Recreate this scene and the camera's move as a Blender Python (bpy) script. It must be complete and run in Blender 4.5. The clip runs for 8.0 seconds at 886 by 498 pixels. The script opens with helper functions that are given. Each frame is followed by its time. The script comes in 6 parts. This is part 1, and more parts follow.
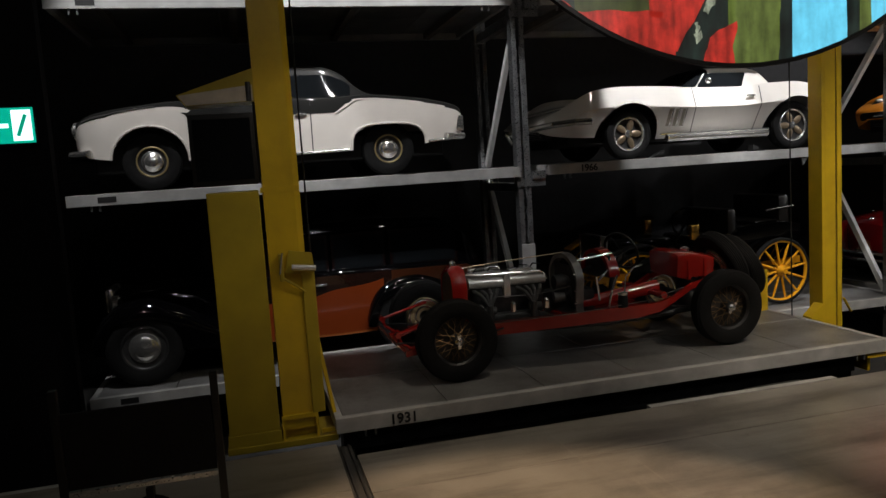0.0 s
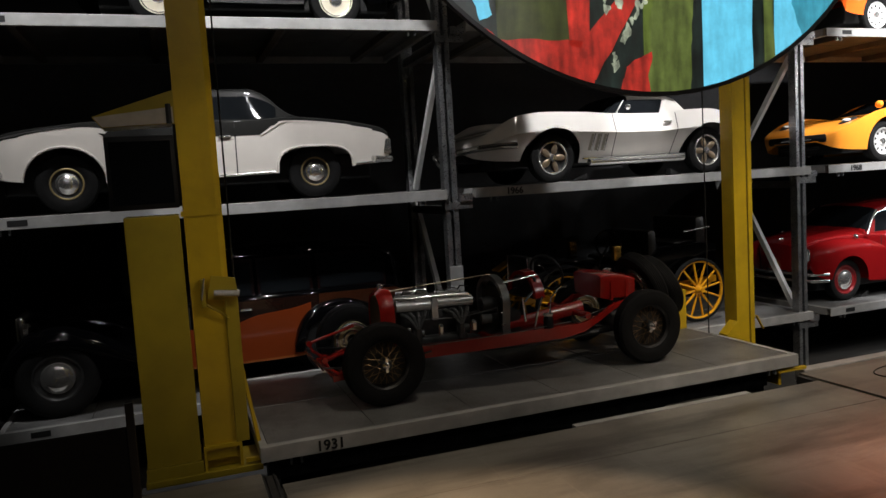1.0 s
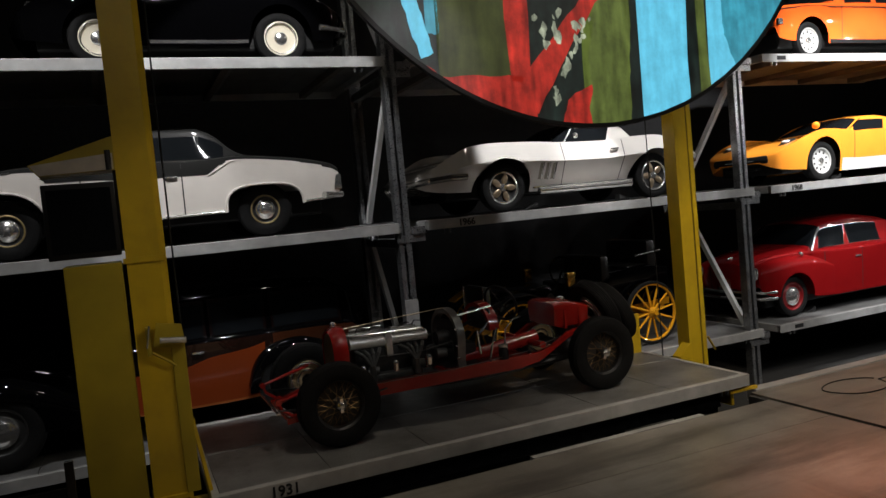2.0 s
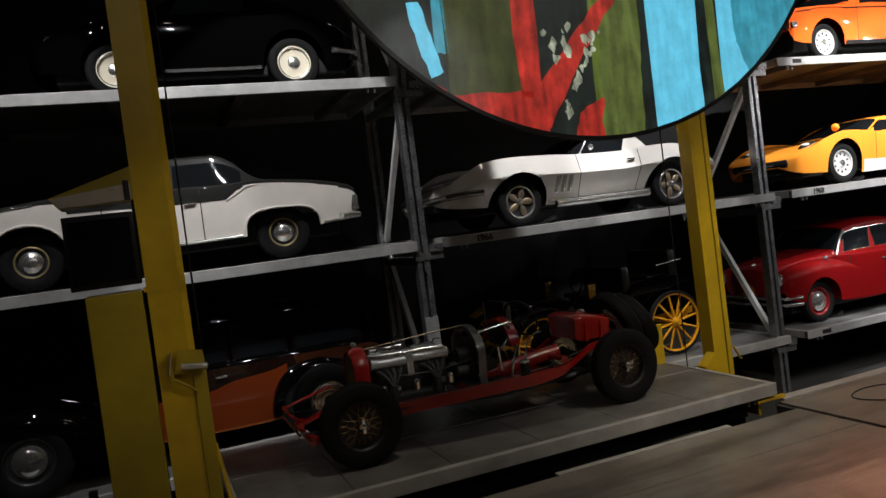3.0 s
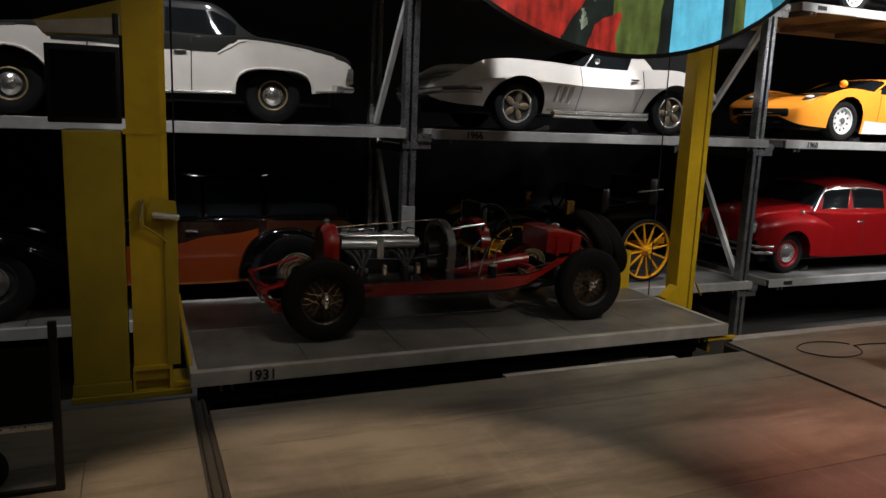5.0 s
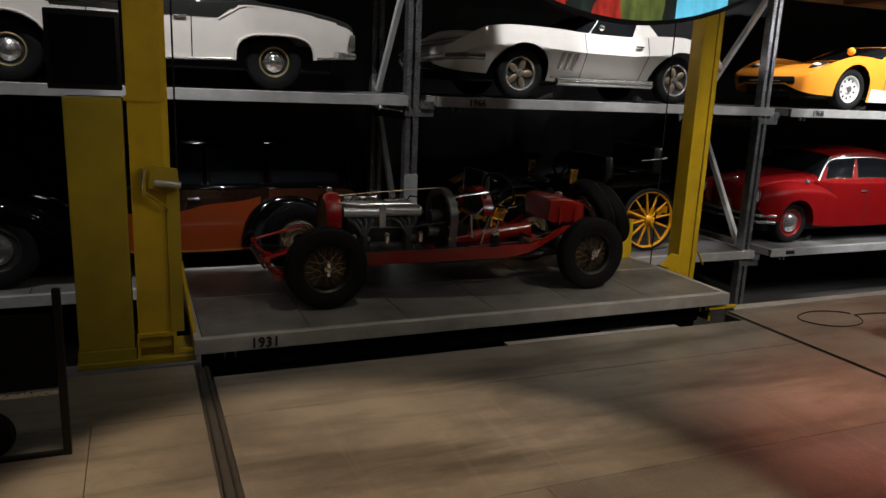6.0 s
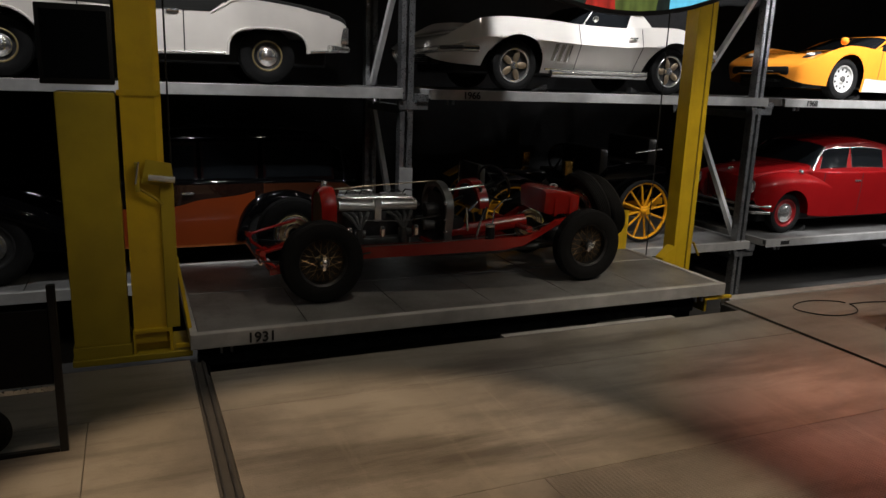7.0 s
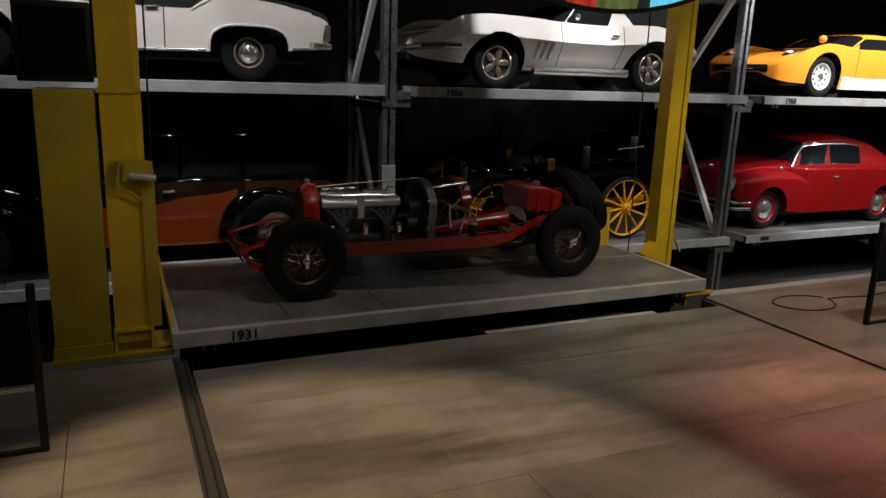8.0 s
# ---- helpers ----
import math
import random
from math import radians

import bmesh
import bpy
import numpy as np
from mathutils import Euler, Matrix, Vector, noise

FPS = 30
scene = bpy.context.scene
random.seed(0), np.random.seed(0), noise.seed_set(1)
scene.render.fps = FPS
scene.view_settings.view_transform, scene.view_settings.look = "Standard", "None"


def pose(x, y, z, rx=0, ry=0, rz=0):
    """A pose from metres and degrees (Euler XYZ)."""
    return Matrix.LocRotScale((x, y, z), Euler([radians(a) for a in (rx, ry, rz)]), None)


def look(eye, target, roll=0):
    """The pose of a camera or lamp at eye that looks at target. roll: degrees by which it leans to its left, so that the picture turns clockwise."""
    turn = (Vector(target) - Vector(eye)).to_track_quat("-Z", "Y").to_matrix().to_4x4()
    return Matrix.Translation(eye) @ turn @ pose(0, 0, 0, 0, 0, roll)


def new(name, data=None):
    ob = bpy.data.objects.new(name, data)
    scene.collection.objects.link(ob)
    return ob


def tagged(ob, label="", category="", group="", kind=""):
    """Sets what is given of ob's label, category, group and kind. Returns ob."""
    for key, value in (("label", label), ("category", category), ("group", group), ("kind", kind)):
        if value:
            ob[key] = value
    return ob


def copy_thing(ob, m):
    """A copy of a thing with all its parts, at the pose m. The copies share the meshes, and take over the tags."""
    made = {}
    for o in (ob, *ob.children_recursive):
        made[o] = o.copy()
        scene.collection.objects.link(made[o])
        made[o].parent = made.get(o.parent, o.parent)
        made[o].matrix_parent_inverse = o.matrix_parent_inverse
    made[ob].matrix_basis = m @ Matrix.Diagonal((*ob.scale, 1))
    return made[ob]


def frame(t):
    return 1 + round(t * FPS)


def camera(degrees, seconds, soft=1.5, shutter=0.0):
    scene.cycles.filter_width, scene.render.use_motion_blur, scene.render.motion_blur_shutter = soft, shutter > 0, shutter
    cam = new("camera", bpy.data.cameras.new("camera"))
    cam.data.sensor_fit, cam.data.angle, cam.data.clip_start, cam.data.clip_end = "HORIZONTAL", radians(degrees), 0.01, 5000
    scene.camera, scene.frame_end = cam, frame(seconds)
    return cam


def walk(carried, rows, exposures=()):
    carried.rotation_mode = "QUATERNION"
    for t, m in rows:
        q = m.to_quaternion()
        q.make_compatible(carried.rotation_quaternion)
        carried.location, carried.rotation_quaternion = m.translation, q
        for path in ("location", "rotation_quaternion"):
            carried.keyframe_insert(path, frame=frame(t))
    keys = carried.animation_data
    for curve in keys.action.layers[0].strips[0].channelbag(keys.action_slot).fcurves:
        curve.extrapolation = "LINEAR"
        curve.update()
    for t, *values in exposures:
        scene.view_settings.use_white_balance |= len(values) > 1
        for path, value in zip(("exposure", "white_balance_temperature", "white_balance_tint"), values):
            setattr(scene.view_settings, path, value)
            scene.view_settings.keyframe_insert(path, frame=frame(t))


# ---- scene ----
cam = camera(61.9, 8.0)
PATH = [
    (0.0, look((-0.160, -8.250, 2.090), (1.825, -0.551, 1.204), -3.66)),
    (0.5, look((-0.150, -8.260, 2.100), (2.005, -0.598, 1.298), -2.55)),
    (1.0, look((-0.130, -8.270, 2.110), (2.586, -0.778, 1.401), -3.51)),
    (1.2, look((-0.120, -8.270, 2.120), (2.788, -0.850, 1.423), -2.31)),
    (2.3, look((-0.010, -8.340, 2.195), (3.064, -0.950, 1.866), -6.87)),
    (2.5, look((-0.000, -8.412, 2.201), (2.613, -0.855, 1.953), -6.52)),
    (3.0, look((0.001, -8.311, 2.202), (2.940, -0.875, 1.927), -7.34)),
    (3.5, look((0.000, -8.298, 2.199), (3.045, -0.912, 1.790), -5.97)),
    (4.0, look((0.003, -8.297, 2.203), (3.087, -0.947, 1.516), -2.21)),
    (4.5, look((0.000, -8.300, 2.200), (3.119, -0.987, 1.312), 0.14)),
    (5.0, look((0.002, -8.295, 2.208), (3.056, -1.042, 0.773), 2.28)),
    (6.5, look((0.001, -8.294, 2.201), (3.027, -1.108, 0.406), 2.19)),
    (7.0, look((0.000, -8.287, 2.196), (3.062, -1.127, 0.365), 1.99)),
    (7.5, look((0.001, -8.285, 2.197), (3.132, -1.161, 0.339), 2.38)),
    (8.0, look((0.000, -8.300, 2.200), (3.222, -1.217, 0.345), 2.05)),
]
walk(cam, PATH, exposures=[(0.0, 0.35), (1.2, 0.25), (5.0, 0.0), (6.4, 0.25), (8.0, 0.2)])

# ---- light ----
world = bpy.data.worlds.new("dark_hall")
scene.world = world
world.use_nodes = True
world.node_tree.nodes["Background"].inputs["Color"].default_value = (0.9, 0.95, 1.0, 1)
world.node_tree.nodes["Background"].inputs["Strength"].default_value = 0.03


def spot(name, eye, target, watts, size, colour, blend=0.4, radius=0.06):
    data = bpy.data.lights.new(name, "SPOT")
    data.energy, data.spot_size, data.spot_blend = watts, radians(size), blend
    data.color, data.shadow_soft_size = colour, radius
    ob = new(name, data)
    ob.matrix_world = look(eye, target)
    return ob


WARM, WHITE = (1.0, 0.86, 0.7), (0.98, 0.97, 0.98)
# unseen spots above the aisle, placed to brighten the bays of the rack
spot("ceiling_spot", (-1.2, -2.2, 6.5), (-0.5, 0.5, 2.5), 500, 44, WHITE)
spot("ceiling_spot", (1.5, -2.4, 6.5), (1.5, 0.5, 2.6), 640, 44, WHITE, 0.1)
spot("ceiling_spot", (5.0, -1.9, 6.7), (5.3, 0.5, 2.5), 1150, 29, WHITE, 0.25)
spot("ceiling_spot", (6.6, -1.9, 6.7), (6.75, 0.5, 2.6), 950, 36, WHITE)
spot("ceiling_spot", (9.0, -2.5, 6.5), (10.9, 0.4, 2.4), 1500, 44, WHITE)
spot("ceiling_spot", (11.4, -3.2, 6.0), (11.6, 0.4, 2.6), 1300, 52, WHITE)
spot("ceiling_spot", (10.6, -3.2, 7.4), (11.0, 0.5, 4.4), 1700, 44, WHITE)
spot("ceiling_spot", (8.4, -3.9, 4.6), (10.2, 0.3, 0.4), 150, 46, WHITE)
spot("ceiling_spot", (1.6, -3.4, 8.0), (1.6, 0.4, 4.4), 100, 34, WHITE)
spot("ceiling_spot", (2.6, -5.6, 5.2), (1.6, 0.3, 0.5), 280, 24, WHITE, 0.8)
# further unseen spots added for highlight dots on the cars, small and weak from here
for hx, hy, hz, watts in ((-3.0, -9.5, 6.4, 30), (1.2, -10.5, 6.8, 45), (5.0, -8.5, 6.2, 100), (8.5, -7.5, 6.4, 100), (11.5, -6.5, 5.6, 100), (13.0, -5.0, 4.6, 100)):
    spot("hall_spot", (hx, hy, hz), (hx * 0.8 + 1.0, 0.0, 1.6), watts, 50, WHITE, 0.8, 0.05)
for hx, hy, hz in ((14.2, -4.2, 5.0), (16.5, -4.4, 5.4), (18.5, -5.4, 4.8), (15.0, -6.2, 4.2), (20.0, -4.6, 5.6)):
    spot("hall_spot", (hx, hy, hz), (10.2, 0.3, 1.6), 110, 44, WHITE, 0.8, 0.05)
# warm spots: the floor pool, then added fills over lift and floor
spot("floor_spot", (0.9, -6.3, 6.6), (1.0, -5.65, 0.0), 1550, 41, (1.0, 0.7, 0.44), 0.3)
spot("lift_spot", (2.8, -4.6, 7.4), (2.9, -2.0, 0.4), 340, 50, WARM, 0.6)
spot("lift_spot", (2.6, -5.6, 4.6), (0.42, -2.4, 2.0), 95, 26, WARM, 0.8)
# added behind the round screen to brighten the right column
spot("lift_spot", (4.7, -2.55, 6.0), (5.9, -1.45, 1.6), 130, 44, WARM, 0.8)
spot("floor_spot", (6.2, -6.0, 6.0), (6.6, -3.4, 0.0), 720, 66, WARM, 0.7)
spot("floor_spot", (-1.0, -6.0, 6.0), (-0.6, -3.6, 0.0), 55, 44, WARM, 0.7)
# added lamp without a known source; gives the floor its reddish glow
spot("red_spot", (6.0, -6.6, 5.0), (4.9, -5.3, 0.0), 950, 36, (1.0, 0.27, 0.16), 1.0)


# ---- materials ----
def mat(name, colour, rough=0.5, metal=0.0, coat=0.0, scale=8.0, vary=0.15, bump=0.0, dirt=None, dirt_amount=0.5, fine=60.0, shine=0.5):
    """Base colour with two scales of variation, fine bump and optional blotches of dirt."""
    m = bpy.data.materials.new(name)
    m.use_nodes = True
    nt = m.node_tree
    b = nt.nodes["Principled BSDF"]
    b.inputs["Metallic"].default_value = metal
    b.inputs["Specular IOR Level"].default_value = shine
    b.inputs["Coat Weight"].default_value = coat
    b.inputs["Coat Roughness"].default_value = 0.1
    tc = nt.nodes.new("ShaderNodeTexCoord")
    n1 = nt.nodes.new("ShaderNodeTexNoise")
    n1.inputs["Scale"].default_value, n1.inputs["Detail"].default_value = scale, 6
    n2 = nt.nodes.new("ShaderNodeTexNoise")
    n2.inputs["Scale"].default_value, n2.inputs["Detail"].default_value = fine, 3
    nt.links.new(tc.outputs["Object"], n1.inputs["Vector"])
    nt.links.new(tc.outputs["Object"], n2.inputs["Vector"])
    ramp = nt.nodes.new("ShaderNodeMapRange")
    ramp.inputs["From Min"].default_value, ramp.inputs["From Max"].default_value = 0.3, 0.7
    ramp.inputs["To Min"].default_value, ramp.inputs["To Max"].default_value = 1 - vary, 1 + vary
    nt.links.new(n1.outputs["Fac"], ramp.inputs["Value"])
    mul = nt.nodes.new("ShaderNodeVectorMath")
    mul.operation = "SCALE"
    mul.inputs[0].default_value = colour
    nt.links.new(ramp.outputs["Result"], mul.inputs["Scale"])
    out = mul.outputs["Vector"]
    if dirt:
        n3 = nt.nodes.new("ShaderNodeTexNoise")
        n3.inputs["Scale"].default_value, n3.inputs["Detail"].default_value, n3.inputs["Roughness"].default_value = scale * 0.35, 9, 0.7
        nt.links.new(tc.outputs["Object"], n3.inputs["Vector"])
        r3 = nt.nodes.new("ShaderNodeMapRange")
        r3.inputs["From Min"].default_value, r3.inputs["From Max"].default_value = 0.48, 0.68
        r3.inputs["To Max"].default_value = dirt_amount
        nt.links.new(n3.outputs["Fac"], r3.inputs["Value"])
        mix = nt.nodes.new("ShaderNodeMix")
        mix.data_type = "RGBA"
        nt.links.new(r3.outputs["Result"], mix.inputs["Factor"])
        nt.links.new(out, mix.inputs["A"])
        mix.inputs["B"].default_value = (*dirt, 1)
        out = mix.outputs["Result"]
    nt.links.new(out, b.inputs["Base Color"])
    rr = nt.nodes.new("ShaderNodeMapRange")
    rr.inputs["From Min"].default_value, rr.inputs["From Max"].default_value = 0.3, 0.7
    rr.inputs["To Min"].default_value, rr.inputs["To Max"].default_value = max(0.03, rough * (0.82 if bump else 0.98)), min(1, rough * (1.18 if bump else 1.02))
    nt.links.new(n2.outputs["Fac"], rr.inputs["Value"])
    nt.links.new(rr.outputs["Result"], b.inputs["Roughness"])
    if bump:
        bp = nt.nodes.new("ShaderNodeBump")
        bp.inputs["Strength"].default_value, bp.inputs["Distance"].default_value = bump, 0.004
        nt.links.new(n2.outputs["Fac"], bp.inputs["Height"])
        nt.links.new(bp.outputs["Normal"], b.inputs["Normal"])
    return m


def glow(name, colour, strength):
    m = bpy.data.materials.new(name)
    m.use_nodes = True
    b = m.node_tree.nodes["Principled BSDF"]
    b.inputs["Base Color"].default_value = (*colour, 1)
    b.inputs["Emission Color"].default_value = (*colour, 1)
    b.inputs["Emission Strength"].default_value = strength
    return m


def screen_mat(name, colour, strength, streak=0.35):
    """A lit projected picture area with brushy vertical streaks."""
    m = glow(name, colour, strength)
    nt = m.node_tree
    b = nt.nodes["Principled BSDF"]
    tc = nt.nodes.new("ShaderNodeTexCoord")
    mp = nt.nodes.new("ShaderNodeMapping")
    mp.inputs["Scale"].default_value = (9, 9, 1.6)
    n = nt.nodes.new("ShaderNodeTexNoise")
    n.inputs["Scale"].default_value, n.inputs["Detail"].default_value = 1.6, 5
    nt.links.new(tc.outputs["Object"], mp.inputs["Vector"])
    nt.links.new(mp.outputs["Vector"], n.inputs["Vector"])
    r = nt.nodes.new("ShaderNodeMapRange")
    r.inputs["From Min"].default_value, r.inputs["From Max"].default_value = 0.3, 0.7
    r.inputs["To Min"].default_value, r.inputs["To Max"].default_value = strength * (1 - streak), strength * (1 + streak)
    nt.links.new(n.outputs["Fac"], r.inputs["Value"])
    n4 = nt.nodes.new("ShaderNodeTexNoise")
    n4.inputs["Scale"].default_value, n4.inputs["Detail"].default_value, n4.inputs["Roughness"].default_value = 5.0, 8, 0.7
    nt.links.new(tc.outputs["Object"], n4.inputs["Vector"])
    r4 = nt.nodes.new("ShaderNodeMapRange")
    r4.inputs["From Min"].default_value, r4.inputs["From Max"].default_value = 0.36, 0.62
    r4.inputs["To Min"].default_value, r4.inputs["To Max"].default_value = 1 - streak, 1.1
    nt.links.new(n4.outputs["Fac"], r4.inputs["Value"])
    mm = nt.nodes.new("ShaderNodeMath")
    mm.operation = "MULTIPLY"
    nt.links.new(r.outputs["Result"], mm.inputs[0])
    nt.links.new(r4.outputs["Result"], mm.inputs[1])
    nt.links.new(mm.outputs[0], b.inputs["Emission Strength"])
    b.inputs["Base Color"].default_value = (0.02, 0.02, 0.02, 1)
    return m


def floor_mat(name, colour, tread):
    """Worn grey painted steel plate or concrete with dark scuffs and pale painted glints; tread adds raised bars."""
    m = mat(name, colour, 0.33, 0.0, 0.0, 1.4, 0.22, 0.35, (0.055, 0.048, 0.04), 0.75, 90)
    nt = m.node_tree
    b = nt.nodes["Principled BSDF"]
    base = b.inputs["Base Color"].links[0].from_socket
    tcs = nt.nodes.new("ShaderNodeTexCoord")
    # the last layer paints small bright specks as glints
    for scale3, lo, hi, amount, tone in (((0.42, 2.6, 1), 0.47, 0.64, 0.85, (0.06, 0.052, 0.043, 1)), ((14.0, 0.3, 1), 0.62, 0.7, 0.2, (0.34, 0.3, 0.24, 1)), ((5.0, 0.35, 1), 0.58, 0.72, 0.25, (0.3, 0.27, 0.22, 1)), ((22, 22, 1), 0.7, 0.76, 0.6, (0.45, 0.42, 0.36, 1))):
        mp = nt.nodes.new("ShaderNodeMapping")
        mp.inputs["Scale"].default_value = scale3
        mp.inputs["Rotation"].default_value = (0, 0, 0.06)
        ns = nt.nodes.new("ShaderNodeTexNoise")
        ns.inputs["Scale"].default_value, ns.inputs["Detail"].default_value, ns.inputs["Roughness"].default_value = 1.0, 7, 0.65
        nt.links.new(tcs.outputs["Object"], mp.inputs["Vector"])
        nt.links.new(mp.outputs["Vector"], ns.inputs["Vector"])
        rs = nt.nodes.new("ShaderNodeMapRange")
        rs.inputs["From Min"].default_value, rs.inputs["From Max"].default_value, rs.inputs["To Max"].default_value = lo, hi, amount
        nt.links.new(ns.outputs["Fac"], rs.inputs["Value"])
        mx = nt.nodes.new("ShaderNodeMix")
        mx.data_type = "RGBA"
        nt.links.new(rs.outputs["Result"], mx.inputs["Factor"])
        nt.links.new(base, mx.inputs["A"])
        mx.inputs["B"].default_value = tone
        base = mx.outputs["Result"]
    nt.links.new(base, b.inputs["Base Color"])
    if tread:
        tc = nt.nodes.new("ShaderNodeTexCoord")
        heights = []
        for turn, shift in ((45, 0.0), (-45, 0.5)):
            mp = nt.nodes.new("ShaderNodeMapping")
            mp.inputs["Rotation"].default_value = (0, 0, radians(turn))
            mp.inputs["Scale"].default_value = (26, 46, 1)
            mp.inputs["Location"].default_value = (shift, shift, 0)
            v = nt.nodes.new("ShaderNodeTexVoronoi")
            v.inputs["Scale"].default_value, v.inputs["Randomness"].default_value = 1.0, 0.0
            nt.links.new(tc.outputs["Object"], mp.inputs["Vector"])
            nt.links.new(mp.outputs["Vector"], v.inputs["Vector"])
            r = nt.nodes.new("ShaderNodeMapRange")
            r.inputs["From Min"].default_value, r.inputs["From Max"].default_value = 0.38, 0.2
            nt.links.new(v.outputs["Distance"], r.inputs["Value"])
            heights.append(r.outputs["Result"])
        top = nt.nodes.new("ShaderNodeMath")
        top.operation = "MAXIMUM"
        nt.links.new(heights[0], top.inputs[0])
        nt.links.new(heights[1], top.inputs[1])
        bp = nt.nodes.new("ShaderNodeBump")
        bp.inputs["Strength"].default_value, bp.inputs["Distance"].default_value = 0.7, 0.004
        nt.links.new(top.outputs[0], bp.inputs["Height"])
        old = b.inputs["Normal"].links[0].from_socket
        nt.links.new(old, bp.inputs["Normal"])
        nt.links.new(bp.outputs["Normal"], b.inputs["Normal"])
        b.inputs["Specular IOR Level"].default_value = 0.7
    return m


M_FLOOR = floor_mat("floor_concrete", (0.19, 0.175, 0.15), False)
M_TREAD = floor_mat("floor_tread_plate", (0.185, 0.17, 0.15), True)
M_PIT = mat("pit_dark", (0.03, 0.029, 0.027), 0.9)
M_BLACKWALL = mat("black_wall", (0.025, 0.025, 0.026), 0.9, bump=0.2)
M_STEEL = mat("galvanised_steel", (0.42, 0.43, 0.44), 0.3, 0.85, 0, 7, 0.25, 0.2, (0.16, 0.16, 0.16), 0.5)
M_BEAM = mat("pallet_grey", (0.4, 0.4, 0.39), 0.45, 0.25, 0, 5, 0.16, 0.2, (0.28, 0.27, 0.25), 0.5)
M_DECK = mat("pallet_deck", (0.2, 0.2, 0.195), 0.38, 0.4, 0, 2.6, 0.25, 0.3, (0.06, 0.056, 0.05), 0.85)
M_UNDER = mat("pallet_underside", (0.14, 0.12, 0.1), 0.6, 0.2, 0, 4, 0.2)
M_WHITEBAR = mat("white_brace", (0.8, 0.8, 0.79), 0.4, 0.0, 0, 6, 0.08)
M_YELLOW = mat("lift_yellow", (0.56, 0.38, 0.012), 0.42, 0.0, 0.1, 3, 0.12, 0.15, (0.3, 0.2, 0.02), 0.45)
# the lift yellow with shade put into its colour, chiefly for the box
M_OLIVE_SHADE = mat("lift_yellow_box", (0.36, 0.27, 0.013), 0.5, 0.0, 0.0, 3, 0.14, 0.15, (0.24, 0.17, 0.02), 0.4)
M_BLACK = mat("black_plastic", (0.01, 0.01, 0.01), 0.5, shine=0.2)
M_PARTITION = mat("black_partition", (0.008, 0.008, 0.009), 0.9, shine=0.1)
M_RUBBER = mat("tyre_rubber", (0.006, 0.006, 0.006), 0.75, scale=20, bump=0.3, shine=0.15)
M_CHROME = mat("chrome", (0.86, 0.85, 0.82), 0.18, 0.93, vary=0.04)
M_ALU = mat("cast_aluminium", (0.66, 0.65, 0.61), 0.2, 0.7, scale=14, vary=0.1)
M_DARKMETAL = mat("dark_metal", (0.05, 0.05, 0.05), 0.45, 0.7, scale=12, vary=0.3)
M_GLASS_DARK = mat("dark_window_glass", (0.006, 0.007, 0.008), 0.05, 0.0, 0.0, shine=0.015, vary=0.05)
M_CREAM = mat("cream_wheel", (0.72, 0.66, 0.52), 0.3, 0.0, 0.4, vary=0.05)
M_SILVER = mat("silver_wheel", (0.66, 0.66, 0.64), 0.3, 0.4, vary=0.06)
M_CAST = mat("cast_iron_grey", (0.1, 0.1, 0.095), 0.45, 0.5, scale=14, vary=0.2)
M_LABEL = mat("label_black", (0.01, 0.01, 0.01), 0.6)
M_RED = mat("chassis_red", (0.3, 0.012, 0.008), 0.24, 0, 0.6, 6, 0.1)
M_LAMP = mat("lamp_glass", (0.75, 0.75, 0.72), 0.12, 0.3, 0.8, vary=0.05)


def paint(name, colour, coat=1.0, rough=0.35):
    m = mat(name, colour, rough, 0.0, coat, 3, 0.05)
    m.node_tree.nodes["Principled BSDF"].inputs["Specular IOR Level"].default_value = 0.05
    m.node_tree.nodes["Principled BSDF"].inputs["Coat Roughness"].default_value = 0.04
    return m


P_WHITE = paint("paint_white", (0.7, 0.66, 0.61))
P_GREY = paint("paint_dark_grey", (0.022, 0.022, 0.021))
P_VETTE = paint("paint_pearl_white", (0.7, 0.67, 0.63))
P_YELLOW = paint("paint_orange_yellow", (0.8, 0.28, 0.03))
P_ORANGE = paint("paint_orange_red", (0.8, 0.11, 0.015))
P_DARKRED = paint("paint_dark_red", (0.2, 0.005, 0.006))
P_BLACK = paint("paint_black", (0.0015, 0.0015, 0.0018))
P_BLACK.node_tree.nodes["Principled BSDF"].inputs["Specular IOR Level"].default_value = 0.0
P_RUST = paint("paint_burnt_orange", (0.17, 0.03, 0.007))
P_OCHRE = paint("paint_ochre_yellow", (0.62, 0.28, 0.012))
P_SILVERSILL = paint("paint_silver", (0.5, 0.5, 0.49), 0.3)


# ---- building helpers ----
def finish(bm, name, material, smooth=None):
    bmesh.ops.recalc_face_normals(bm, faces=bm.faces[:])
    me = bpy.data.meshes.new(name)
    bm.to_mesh(me)
    bm.free()
    me.materials.append(material)
    if smooth is not None:
        me.polygons.foreach_set("use_smooth", [True] * len(me.polygons))
        me.set_sharp_from_angle(angle=radians(smooth))
    return me


def part(name, bm, material, parent, label="", smooth=35, at=None):
    ob = new(name, finish(bm, name, material, smooth))
    ob.parent = parent
    if at is not None:
        ob.matrix_basis = at
    return tagged(ob, label)


def share(name, source, parent, m):
    """A repeat of a part with its sub-parts on the same meshes."""
    ob = new(name, source.data)
    ob.parent, ob.matrix_basis = parent, m
    for c in source.children:
        k = new(c.name.split(".")[0], c.data)
        k.parent, k.matrix_basis = ob, c.matrix_basis.copy()
        if c.get("label"):
            k["label"] = c["label"]
    if source.get("label"):
        ob["label"] = source["label"]
    return ob


